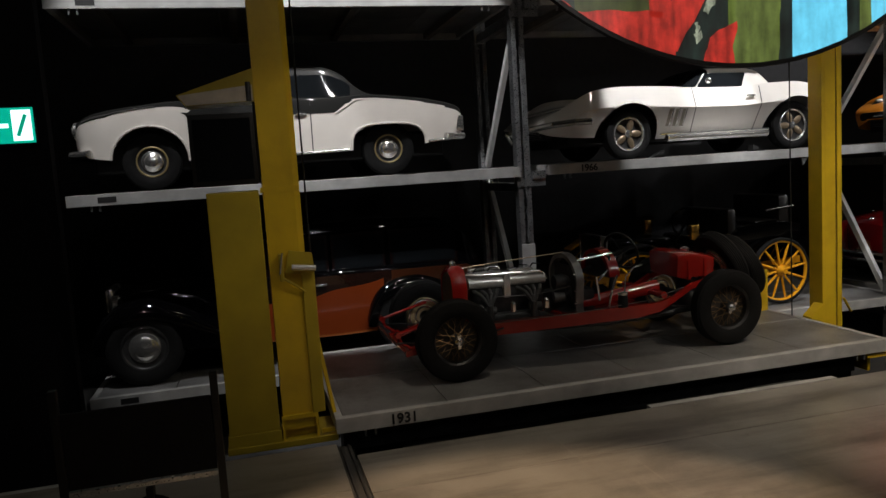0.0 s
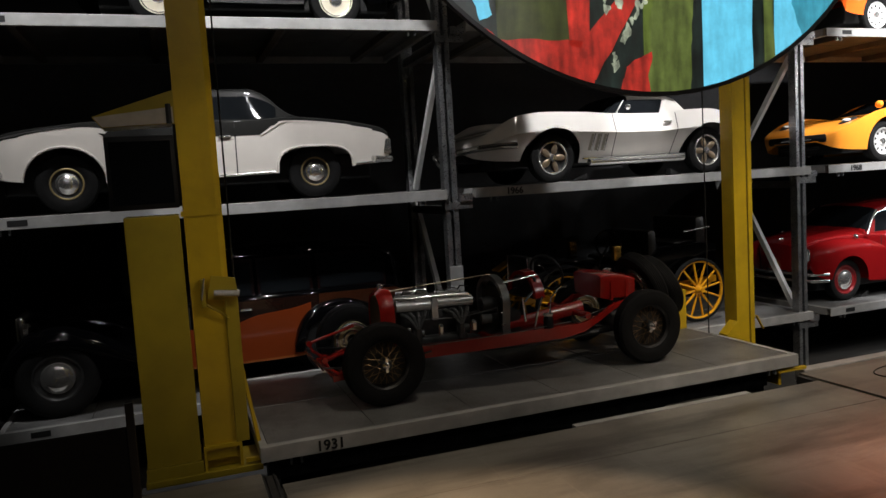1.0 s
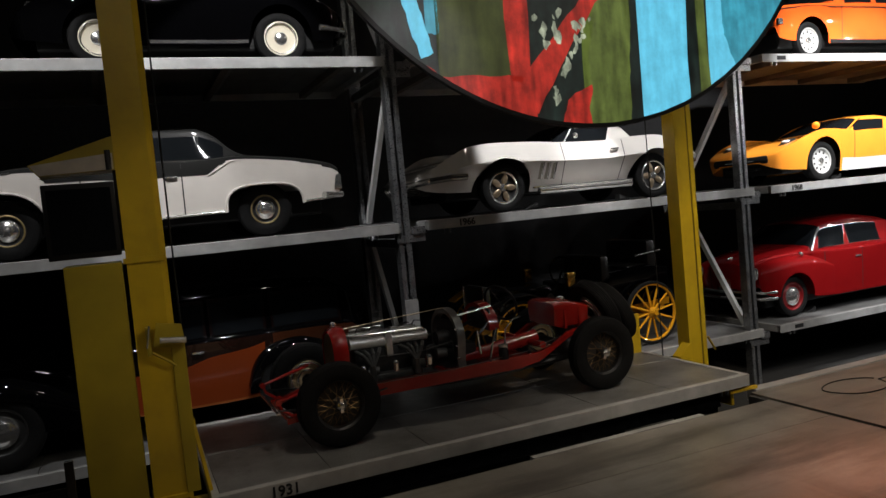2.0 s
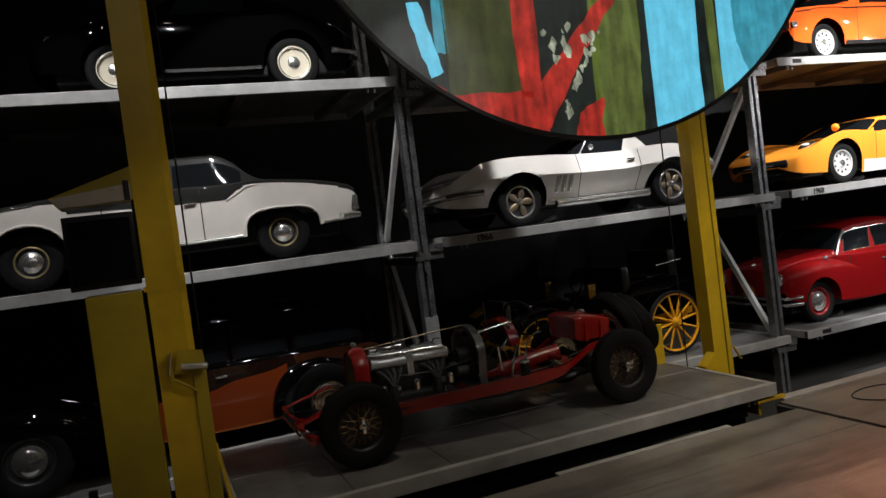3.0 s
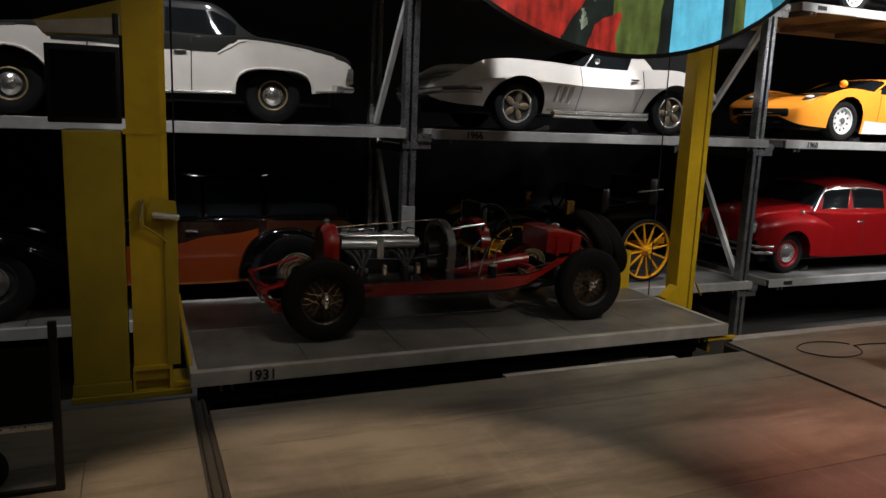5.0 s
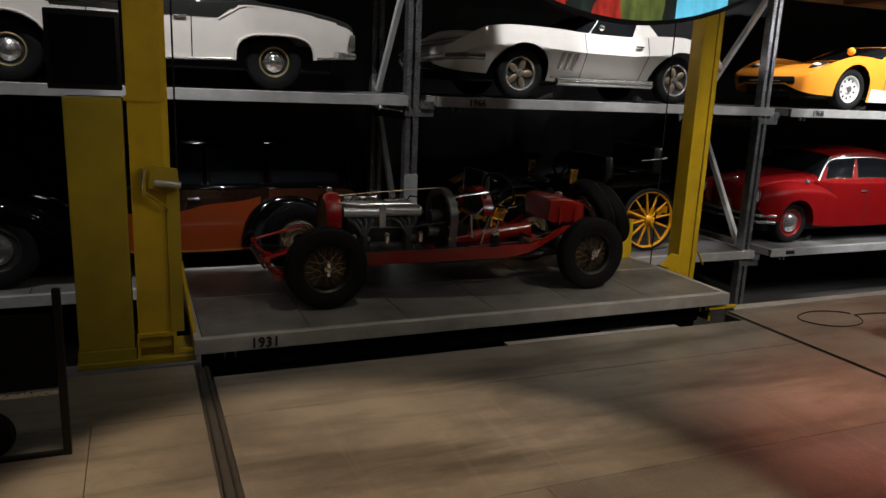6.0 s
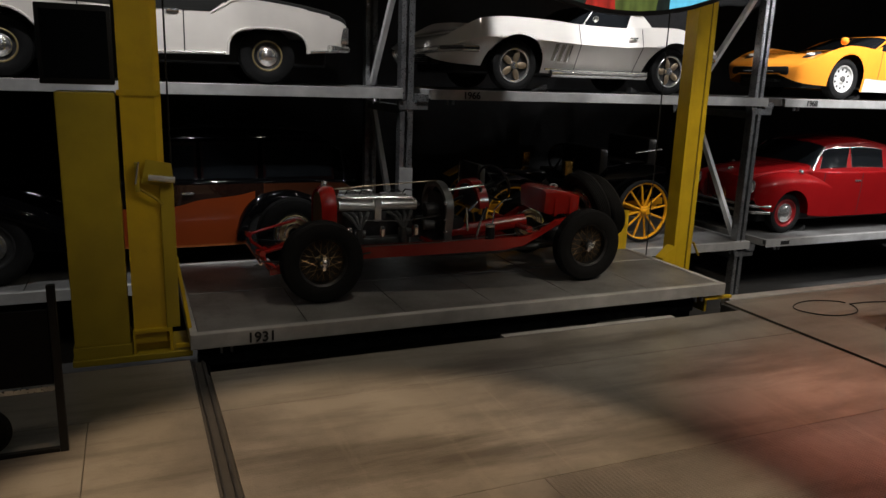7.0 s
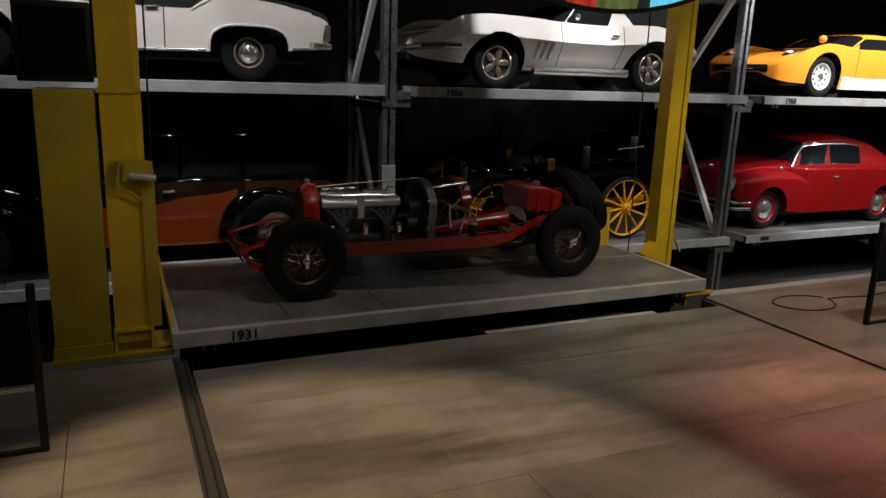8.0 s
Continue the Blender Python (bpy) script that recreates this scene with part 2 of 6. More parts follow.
def thing(name, label, category, x=0, y=0, z=0, group="", kind=""):
    ob = new(name)
    ob.empty_display_size = 0.1
    ob.location = (x, y, z)
    return tagged(ob, label, category, group, kind)


def bx(bm, x0, x1, y0, y1, z0, z1, bevel=0.0, m=None):
    t = Matrix.Translation(((x0 + x1) / 2, (y0 + y1) / 2, (z0 + z1) / 2)) @ Matrix.Diagonal((abs(x1 - x0), abs(y1 - y0), abs(z1 - z0), 1))
    vs = bmesh.ops.create_cube(bm, size=1, matrix=(m @ t) if m else t)["verts"]
    if bevel:
        es = list({e for v in vs for e in v.link_edges})
        bmesh.ops.bevel(bm, geom=es, offset=bevel, segments=2, profile=0.5, affect="EDGES")
    return bm


def boxed(*a, **k):
    return bx(bmesh.new(), *a, **k)


def rod(bm, p, q, r, seg=10, r2=None):
    p, q = Vector(p), Vector(q)
    d = q - p
    m = Matrix.Translation((p + q) / 2) @ d.to_track_quat("Z", "Y").to_matrix().to_4x4()
    bmesh.ops.create_cone(bm, cap_ends=True, segments=seg, radius1=r, radius2=r if r2 is None else r2, depth=d.length, matrix=m)
    return bm


def bar(bm, p, q, w, h):
    """A flat bar from p to q: w across, h thick."""
    p, q = Vector(p), Vector(q)
    d = q - p
    m = Matrix.Translation((p + q) / 2) @ d.to_track_quat("Z", "Y").to_matrix().to_4x4() @ Matrix.Diagonal((w, h, d.length, 1))
    bmesh.ops.create_cube(bm, size=1, matrix=m)
    return bm


def pipe(bm, pts, r, seg=8):
    for a, b in zip(pts, pts[1:]):
        rod(bm, a, b, r, seg)
    for p in pts[1:-1]:
        bmesh.ops.create_uvsphere(bm, u_segments=seg, v_segments=6, radius=r, matrix=Matrix.Translation(p))
    return bm


def lathe(bm, profile, seg=40, m=None):
    """Turns (radius, y) rows round the y axis."""
    rings = []
    for r, y in profile:
        ring = []
        for i in range(seg):
            a = 2 * math.pi * i / seg
            v = Vector((r * math.cos(a), y, r * math.sin(a)))
            ring.append(bm.verts.new(m @ v if m else v))
        rings.append(ring)
    for a, b in zip(rings, rings[1:]):
        for i in range(seg):
            bm.faces.new((a[i], a[(i + 1) % seg], b[(i + 1) % seg], b[i]))
    return bm


def torus_profile(R, r, flat=1.0, n=14, y0=0.0):
    return [(R + r * math.cos(2 * math.pi * i / n), y0 + r * flat * math.sin(2 * math.pi * i / n)) for i in range(n + 1)]


def prism(poly, y0, y1):
    """A plate with an outline of (x, z) points, from y0 to y1."""
    bm = bmesh.new()
    f, g = [bm.verts.new((x, y0, z)) for x, z in poly], [bm.verts.new((x, y1, z)) for x, z in poly]
    bm.faces.new(f), bm.faces.new(g)
    for i in range(len(poly)):
        k = (i + 1) % len(poly)
        bm.faces.new((f[i], f[k], g[k], g[i]))
    return bm


def letters(name, text, size, x, y, z, parent, depth=0.004):
    cu = bpy.data.curves.new(name, "FONT")
    cu.body, cu.size, cu.extrude, cu.offset = text, size, depth, 0.0018
    tmp = new(name, cu)
    bpy.context.view_layer.update()
    me = bpy.data.meshes.new_from_object(tmp.evaluated_get(bpy.context.evaluated_depsgraph_get()))
    bpy.data.objects.remove(tmp)
    me.materials.clear()
    me.materials.append(M_LABEL)
    ob = new(name, me)
    ob.matrix_basis = pose(x, y, z, 90, 0, 0)
    ob.parent = parent
    return tagged(ob, "black number " + text)


# ---- hall ----
FLOOR_EDGE = -2.64
BAY_EDGE = -2.93
hall = []
for nm, a in (("wall_back", (-16, 26, 5.0, 5.2, -1.0, 9.0)), ("wall_left", (-16.2, -16, -18, 5.2, -1.0, 9.0)), ("wall_right", (26, 26.2, -18, 5.2, -1.0, 9.0)), ("wall_front", (-16, 26, -18.2, -18, -1.0, 9.0))):
    ob = new(nm, finish(boxed(*a), nm, M_BLACKWALL))
    tagged(ob, "black painted wall of a dark hall", "wall", kind="structure")
ob = new("ceiling", finish(boxed(-16.2, 26.2, -18.2, 5.2, 9.0, 9.2), "ceiling", M_BLACKWALL))
tagged(ob, "black ceiling of a dark hall", "ceiling", kind="structure")
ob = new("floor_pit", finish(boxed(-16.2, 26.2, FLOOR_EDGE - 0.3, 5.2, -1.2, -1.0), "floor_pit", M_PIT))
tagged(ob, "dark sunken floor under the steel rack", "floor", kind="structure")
floor = thing("floor", "worn grey floor of steel plates and concrete", "floor", kind="structure")
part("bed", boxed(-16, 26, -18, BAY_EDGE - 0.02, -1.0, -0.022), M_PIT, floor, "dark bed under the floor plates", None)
# slabs with open joints between them
for x0, x1, y0, y1, mt in (
    (-16, 0.33, -3.52, FLOOR_EDGE, M_FLOOR), (-16, -0.345, -18, -3.524, M_FLOOR), (-0.341, 0.33, -18, -3.524, M_FLOOR),
    (0.45, 5.56, -3.62, BAY_EDGE, M_FLOOR), (0.45, 5.56, -5.06, -3.624, M_FLOOR), (0.45, 2.05, -18, -5.064, M_FLOOR), (2.054, 5.56, -18, -5.064, M_TREAD),
    (5.62, 8.8, -18, FLOOR_EDGE, M_FLOOR), (8.81, 26, -18, FLOOR_EDGE, M_FLOOR),
):
    part("floor_plate", boxed(x0, x1, y0, y1, -0.02, 0.0, bevel=0.004), mt, floor, "", None)
for x0, x1 in ((0.352, 0.366), (0.412, 0.426)):
    part("rail", boxed(x0, x1, -14, FLOOR_EDGE - 0.03, -0.0215, -0.006), M_DARKMETAL, floor, "dark steel guide rail sunk in the floor", None)
part("edge_strip", boxed(5.7, 26, FLOOR_EDGE, FLOOR_EDGE + 0.13, -0.12, 0.012, bevel=0.006), M_BEAM, floor, "pale steel edge strip along the pit", None)
part("edge_strip", boxed(-16, -0.62, FLOOR_EDGE, FLOOR_EDGE + 0.05, -0.12, 0.004, bevel=0.004), M_BEAM, floor, "", None)
part("edge_strip", boxed(2.9, 4.75, BAY_EDGE + 0.002, BAY_EDGE + 0.07, -0.1, 0.004), M_BEAM, floor, "", None)
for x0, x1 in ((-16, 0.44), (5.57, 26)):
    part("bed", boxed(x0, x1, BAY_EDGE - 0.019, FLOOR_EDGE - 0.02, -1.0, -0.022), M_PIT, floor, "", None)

partition = thing("wall_partition", "black partition panel beside the rack", "wall", kind="structure")
part("panel", boxed(-8.0, -1.8, -1.05, -0.9, -1.0, 9.0), M_PARTITION, partition, "", None)

# ---- steel rack ----
LEVELS = (-0.1, 2.03, 4.0)
rack_label = "galvanised steel rack frame with diagonal white braces"


def rack_frame(x):
    fr = thing("rack_frame", rack_label, "rack", x, 0, -1.0, "frames of the car rack")
    for y in (0.1, 1.5):
        # an open lipped channel, its gap to the front
        c = [(-0.022, -0.07), (-0.022, -0.06), (-0.07, -0.06), (-0.07, 0.05), (0.07, 0.05), (0.07, -0.06), (0.022, -0.06), (0.022, -0.07), (0.08, -0.07), (0.08, 0.06), (-0.08, 0.06), (-0.08, -0.07)]
        bm = bmesh.new()
        lo, hi = [bm.verts.new((px, y + py, 0)) for px, py in c], [bm.verts.new((px, y + py, 9.2)) for px, py in c]
        bm.faces.new(lo), bm.faces.new(hi)
        for i in range(len(c)):
            k = (i + 1) % len(c)
            bm.faces.new((lo[i], lo[k], hi[k], hi[i]))
        part("post", bm, M_STEEL, fr, "", None)
    for (ya, za), (yb, zb) in (((0.2, 3.62), (1.4, 2.06)), ((1.4, 1.86), (0.2, -0.04)), ((0.2, 4.1), (1.4, 5.7)), ((1.4, 6.0), (0.2, 7.8))):
        part("brace", bar(bmesh.new(), (0, ya, za + 1.0), (0, yb, zb + 1.0), 0.06, 0.08), M_WHITEBAR, fr, "white flat diagonal brace", None)
    for z in LEVELS:
        bm = bmesh.new()
        bx(bm, -0.1, 0.26, 0.015, 0.028, z - 0.24 + 1, z - 0.151 + 1)
        bx(bm, 0.09, 0.26, -0.01, 0.3, z - 0.15 + 1, z - 0.06 + 1)
        part("bracket", bm, M_STEEL, fr, "", None)
        part("tie", boxed(-0.05, 0.05, 0.16, 1.44, z - 0.3 + 1, z - 0.2 + 1), M_STEEL, fr, "", None)
    return fr


first = rack_frame(3.03)
for x in (-2.55, 8.46, 14.1):
    copy_thing(first, pose(x, 0, -1.0))
part("sleeve", boxed(-0.085, 0.085, 0.01, 0.028, 1.72, 2.1, bevel=0.003), M_BEAM, first, "pale steel cover plate", None)


def pallet(x0, x1, y0, z, label, number="", bars=0.0, depth=2.2, group="pallets of the car rack"):
    """A steel car pallet: front and rear beams, end beams, deck plates, feet hooks. Its top lies at z."""
    p = thing("pallet", label, "pallet", x0, y0, z - 0.12, group)
    n = x1 - x0
    bm = bmesh.new()
    bx(bm, 0, n, 0, 0.012, 0, 0.12, bevel=0.004)
    bx(bm, 0, n, 0.012, 0.07, 0.108, 0.12)
    bx(bm, 0.3, n - 0.3, 0.012, 0.06, 0.0, 0.012)
    part("front_beam", bm, M_BEAM, p, "pale grey steel edge beam", None)
    part("rear_beam", boxed(0, n, depth - 0.07, depth, 0, 0.12, bevel=0.004), M_BEAM, p, "", None)
    for a in (0.0, n - 0.06):
        part("end_beam", boxed(a + 0.001, a + 0.059, 0.071, depth - 0.071, 0.01, 0.12, bevel=0.004), M_BEAM, p, "", None)
    k = 6
    for i in range(k):
        a, b = 0.061 + (n - 0.122) * i / k, 0.061 + (n - 0.122) * (i + 1) / k
        for c, d in ((0.072, depth / 2 - 0.004), (depth / 2 + 0.004, depth - 0.072)):
            part("deck_plate", boxed(a + 0.003, b - 0.003, c, d, 0.085, 0.114, bevel=0.003), M_DECK, p, "", None)
    part("deck_seam", boxed(0.08, n - 0.08, depth / 2 - 0.003, depth / 2 + 0.003, 0.1, 0.118), M_BEAM, p, "bright seam strip along the deck", None)
    for i in range(4):
        c = 0.5 + (n - 1.0) * i / 3
        part("cross_beam", boxed(c - 0.04, c + 0.04, 0.08, depth - 0.08, 0.0, 0.084), M_UNDER, p, "brownish cross beam under the deck", None)
    for a in (0.22, 0.3, n - 0.36, n - 0.28):
        part("hook", boxed(a, a + 0.016, 0.02, 0.06, -0.055, -0.001), M_STEEL, p, "", None)
    q = [(n * 0.68, 0.02, -0.002), (n * 0.68 + 0.1, 0.02, -0.002), (n * 0.68 + 0.02, 0.02, -0.11)]
    if number in ("1966", "1968"):
        bm = bmesh.new()
        lo, hi = [bm.verts.new(v) for v in q], [bm.verts.new((v[0], 0.035, v[2])) for v in q]
        bm.faces.new(lo), bm.faces.new(hi)
        for i in range(3):
            bm.faces.new((lo[i], lo[(i + 1) % 3], hi[(i + 1) % 3], hi[i]))
        part("gusset", bm, M_STEEL, p, "small triangular steel gusset", None)
    if number:
        letters("number", number, 0.115, 0.42, -0.004, 0.02, p)
    if bars:
        bm = bmesh.new()
        bx(bm, bars, bars + 0.18, -0.003, -0.0005, 0.03, 0.09)
        part("label", bm, M_LABEL, p, "small dark label", None)
    return p


grey = "grey steel rack pallet with pale edge beam"
for i, (a, b, nums) in enumerate(((-1.95, 2.96, ("", "", "")), (3.31, 8.6, ("", "1966", "")), (8.93, 14.0, ("", "1968", "")))):
    for z, num in zip(LEVELS, nums):
        pallet(a, b, -0.02, z, grey + (" marked " + num if num else ""), num, 0.3 if not num else 0.0)

# ---- lift: columns and platform ----
lift_left = thing("lift_column", "yellow steel lift column with switch and olive counterweight box", "lift column", 0.08, -2.5, 0, "columns of the car lift")
bm = bmesh.new()
bx(bm, -0.13, 0.1, 0.0, 0.02, 0.12, 8.6)
bx(bm, -0.13, -0.11, 0.021, 0.3, 0.12, 8.6)
bx(bm, 0.08, 0.1, 0.021, 0.3, 0.12, 8.6)
bx(bm, 0.101, 0.14, 0.05, 0.07, 0.12, 8.6)
part("column", bm, M_YELLOW, lift_left, "yellow steel channel column", None)
flange = bmesh.new()
fv = [flange.verts.new((fx, fy, fz)) for fz in (0.12, 8.6) for fx, fy in ((0.1, 0.0), (0.145, 0.035), (0.145, 0.048), (0.1, 0.014))]
for f in ((0, 1, 2, 3), (4, 5, 6, 7), (0, 1, 5, 4), (1, 2, 6, 5), (2, 3, 7, 6), (3, 0, 4, 7)):
    flange.faces.new([fv[i] for i in f])
part("flange", flange, M_YELLOW, lift_left, "bevelled yellow edge flange", None)
part("cable_channel", boxed(0.104, 0.2, -0.03, -0.004, 0.24, 1.36, bevel=0.004), M_OLIVE_SHADE, lift_left, "olive cable channel below the switch", None)
part("seam_plate", boxed(-0.15, 0.135, -0.014, -0.002, 1.98, 2.02), M_YELLOW, lift_left, "", None)
bm = boxed(-0.54, -0.16, -0.02, 0.36, 0.14, 2.0, bevel=0.008)
part("counterweight_box", bm, M_OLIVE_SHADE, lift_left, "olive yellow sheet steel box", None)
bm = bmesh.new()
bx(bm, -0.56, 0.28, -0.06, 0.42, 0.0, 0.05, bevel=0.005)
bx(bm, -0.55, -0.15, -0.04, 0.38, 0.051, 0.14, bevel=0.004)
part("base", bm, M_OLIVE_SHADE, lift_left, "yellow base plate on the floor", None)
bm = bmesh.new()
bx(bm, -0.14, 0.14, -0.03, 0.0, 0.21, 0.24)
bx(bm, -0.14, -0.12, -0.03, 0.3, 0.05, 0.21)
bx(bm, 0.12, 0.14, -0.03, 0.3, 0.05, 0.21)
bx(bm, -0.12, 0.12, 0.05, 0.07, 0.05, 0.21)
bx(bm, 0.16, 0.3, -0.04, -0.01, 0.07, 0.1)
part("foot_bracket", bm, M_YELLOW, lift_left, "", None)
bm = bmesh.new()
bar(bm, (0.29, 0.0, 0.06), (0.2, 0.15, 0.75), 0.03, 0.012)
part("guard_strip", bm, M_YELLOW, lift_left, "narrow yellow guard strip", None)
part("lift_cable", rod(bmesh.new(), (0.2, 0.2, 0.3), (0.2, 0.2, 8.8), 0.007, 8), M_BLACK, lift_left, "thin black lift cable")
# limit switch on its plate, with a bent lever
sw = part("switch_plate", boxed(-0.06, -0.03, -0.075, -0.015, 1.3, 1.51, bevel=0.004), M_OLIVE_SHADE, lift_left, "yellow switch mounting plate")
part("switch_housing", prism([(-0.02, 1.36), (0.16, 1.33), (0.2, 1.4), (0.19, 1.5), (0.02, 1.53)], -0.05, -0.032), M_OLIVE_SHADE, sw, "dull yellow switch housing", None)
part("switch_body", rod(bmesh.new(), (0.03, -0.08, 1.405), (0.21, -0.09, 1.385), 0.024, 14), M_ALU, sw, "grey metal switch roller")
part("lever", pipe(bmesh.new(), [(-0.06, -0.08, 1.36), (-0.035, -0.085, 1.5), (-0.03, -0.085, 1.52)], 0.007), M_ALU, sw, "bright bent lever")
part("stay", pipe(bmesh.new(), [(-0.03, -0.06, 1.32), (0.08, -0.05, 1.24), (0.12, -0.04, 1.2)], 0.009), M_OLIVE_SHADE, sw)
# black monitor on an arm, with a sloping yellow hood above
bm = bmesh.new()
bx(bm, -0.62, -0.15, -0.02, 0.04, 2.05, 2.58, bevel=0.01)
mon = thing("monitor", "black switched-off monitor bracketed to the yellow column", "monitor", 0.08, -2.5, 0)
part("housing", bm, M_BLACK, mon)
part("screen", boxed(-0.59, -0.18, -0.026, -0.0205, 2.09, 2.54), M_GLASS_DARK, mon, "dark glossy screen", None)
bm = bmesh.new()
rod(bm, (-0.14, 0.03, 2.1), (-0.14, 0.03, 2.72), 0.012)
rod(bm, (-0.17, -0.03, 2.66), (-0.17, -0.03, 2.8), 0.02)
rod(bm, (-0.15, 0.03, 2.4), (-0.125, 0.05, 2.4), 0.03)
part("arm", bm, M_DARKMETAL, mon)
bm = bmesh.new()
vs = [bm.verts.new(v) for v in ((-0.68, -0.02, 2.72), (-0.13, -0.02, 2.9), (-0.13, -0.02, 2.66), (-0.62, -0.02, 2.64), (-0.68, 0.25, 2.72), (-0.13, 0.25, 2.9), (-0.13, 0.25, 2.66), (-0.62, 0.25, 2.64))]
for f in ((0, 1, 2, 3), (4, 5, 6, 7), (0, 1, 5, 4), (1, 2, 6, 5), (2, 3, 7, 6), (3, 0, 4, 7)):
    bm.faces.new([vs[i] for i in f])
part("hood", bm, M_OLIVE_SHADE, mon, "sloping yellow sheet hood", None)
part("hood_lining", prism([(-0.67, 2.716), (-0.14, 2.78), (-0.14, 2.665), (-0.615, 2.645)], -0.03, -0.0215), mat("pale_lining", (0.5, 0.45, 0.36), 0.6), mon, "pale beige lower sheet of the hood", None)

lift_right = thing("lift_column", "yellow grooved steel lift column behind the platform", "lift column", 5.92, -1.5, -1.0, "columns of the car lift")
bm = bmesh.new()
for a, b, y in ((-0.04, 0.0, 0.0), (0.01, 0.15, 0.012), (0.16, 0.22, 0.0)):
    bx(bm, a, b, y, 0.03, 0, 9.6, bevel=0.003)
bx(bm, -0.04, 0.22, 0.031, 0.2, 0, 9.6, bevel=0.003)
part("column", bm, M_YELLOW, lift_right, "yellow steel column with dark grooves", None)
bm = bmesh.new()
for x in (0.0, 0.15):
    bx(bm, x, x + 0.01, 0.014, 0.029, 0, 9.6)
part("groove", bm, M_DARKMETAL, lift_right, "dark groove", None)
bm = bmesh.new()
bx(bm, -0.2, -0.045, -0.02, 0.12, 1.0, 1.32)
bm.verts.ensure_lookup_table()
for v in bm.verts:
    if v.co.z > 1.2 and v.co.x < -0.15:
        v.co.z -= 0.14
part("gusset", bm, M_YELLOW, lift_right, "", None)
bm = bmesh.new()
bar(bm, (0.21, -0.03, 1.36), (0.31, -0.03, 1.19), 0.03, 0.012)
part("guard_strip", bm, M_YELLOW, lift_right, "", None)
part("lift_cable", rod(bmesh.new(), (-0.36, 0.1, 1.2), (-0.36, 0.1, 9.6), 0.007, 8), M_BLACK, lift_right, "thin black lift cable")
part("carriage_plate", boxed(-0.49, -0.36, 0.49, 0.52, 1.1, 1.67, bevel=0.004), M_YELLOW, lift_right, "yellow carriage plate", None)
part("carriage_arm", boxed(-0.49, 0.1, 0.201, 0.52, 0.9, 1.05), M_YELLOW, lift_right, "", None)

PLAT_Y, PLAT_Z = -2.66, 0.2
pallet(0.34, 5.6, PLAT_Y, PLAT_Z, "grey steel car pallet marked 1931 rolled out on the lift", "1931", 0.0, 2.25, "pallets of the car rack")
lift_table = thing("lift_carriage", "dark steel lift carriage under the rolled-out pallet", "lift", 0, 0, -1.0)
for a in (0.5, 5.0):
    part("carriage_beam", boxed(a, a + 0.4, -2.4, -0.5, 0.75, 1.079), M_DARKMETAL, lift_table, "", None)
for a in (0.55, 5.15):
    for y in (-2.2, -0.9):
        part("leg", boxed(a, a + 0.15, y, y + 0.2, 0.0, 0.749), M_DARKMETAL, lift_table, "", None)
part("rail", boxed(0.4, 5.3, -2.55, -2.45, 0.9, 1.05), M_DARKMETAL, lift_table, "", None)
bm = bmesh.new()
bx(bm, 5.36, 5.72, -2.64, -2.6, 1.03, 1.06)
bx(bm, 5.4, 5.43, -2.6, -2.4, 0.9, 1.03)
part("stop_bar", bm, M_YELLOW, lift_table, "yellow stop bar", None)
for a in (0.62, 5.25):
    part("roller", rod(bmesh.new(), (a, -2.5, 1.03), (a + 0.08, -2.5, 1.03), 0.045, 16), M_DARKMETAL, lift_table)


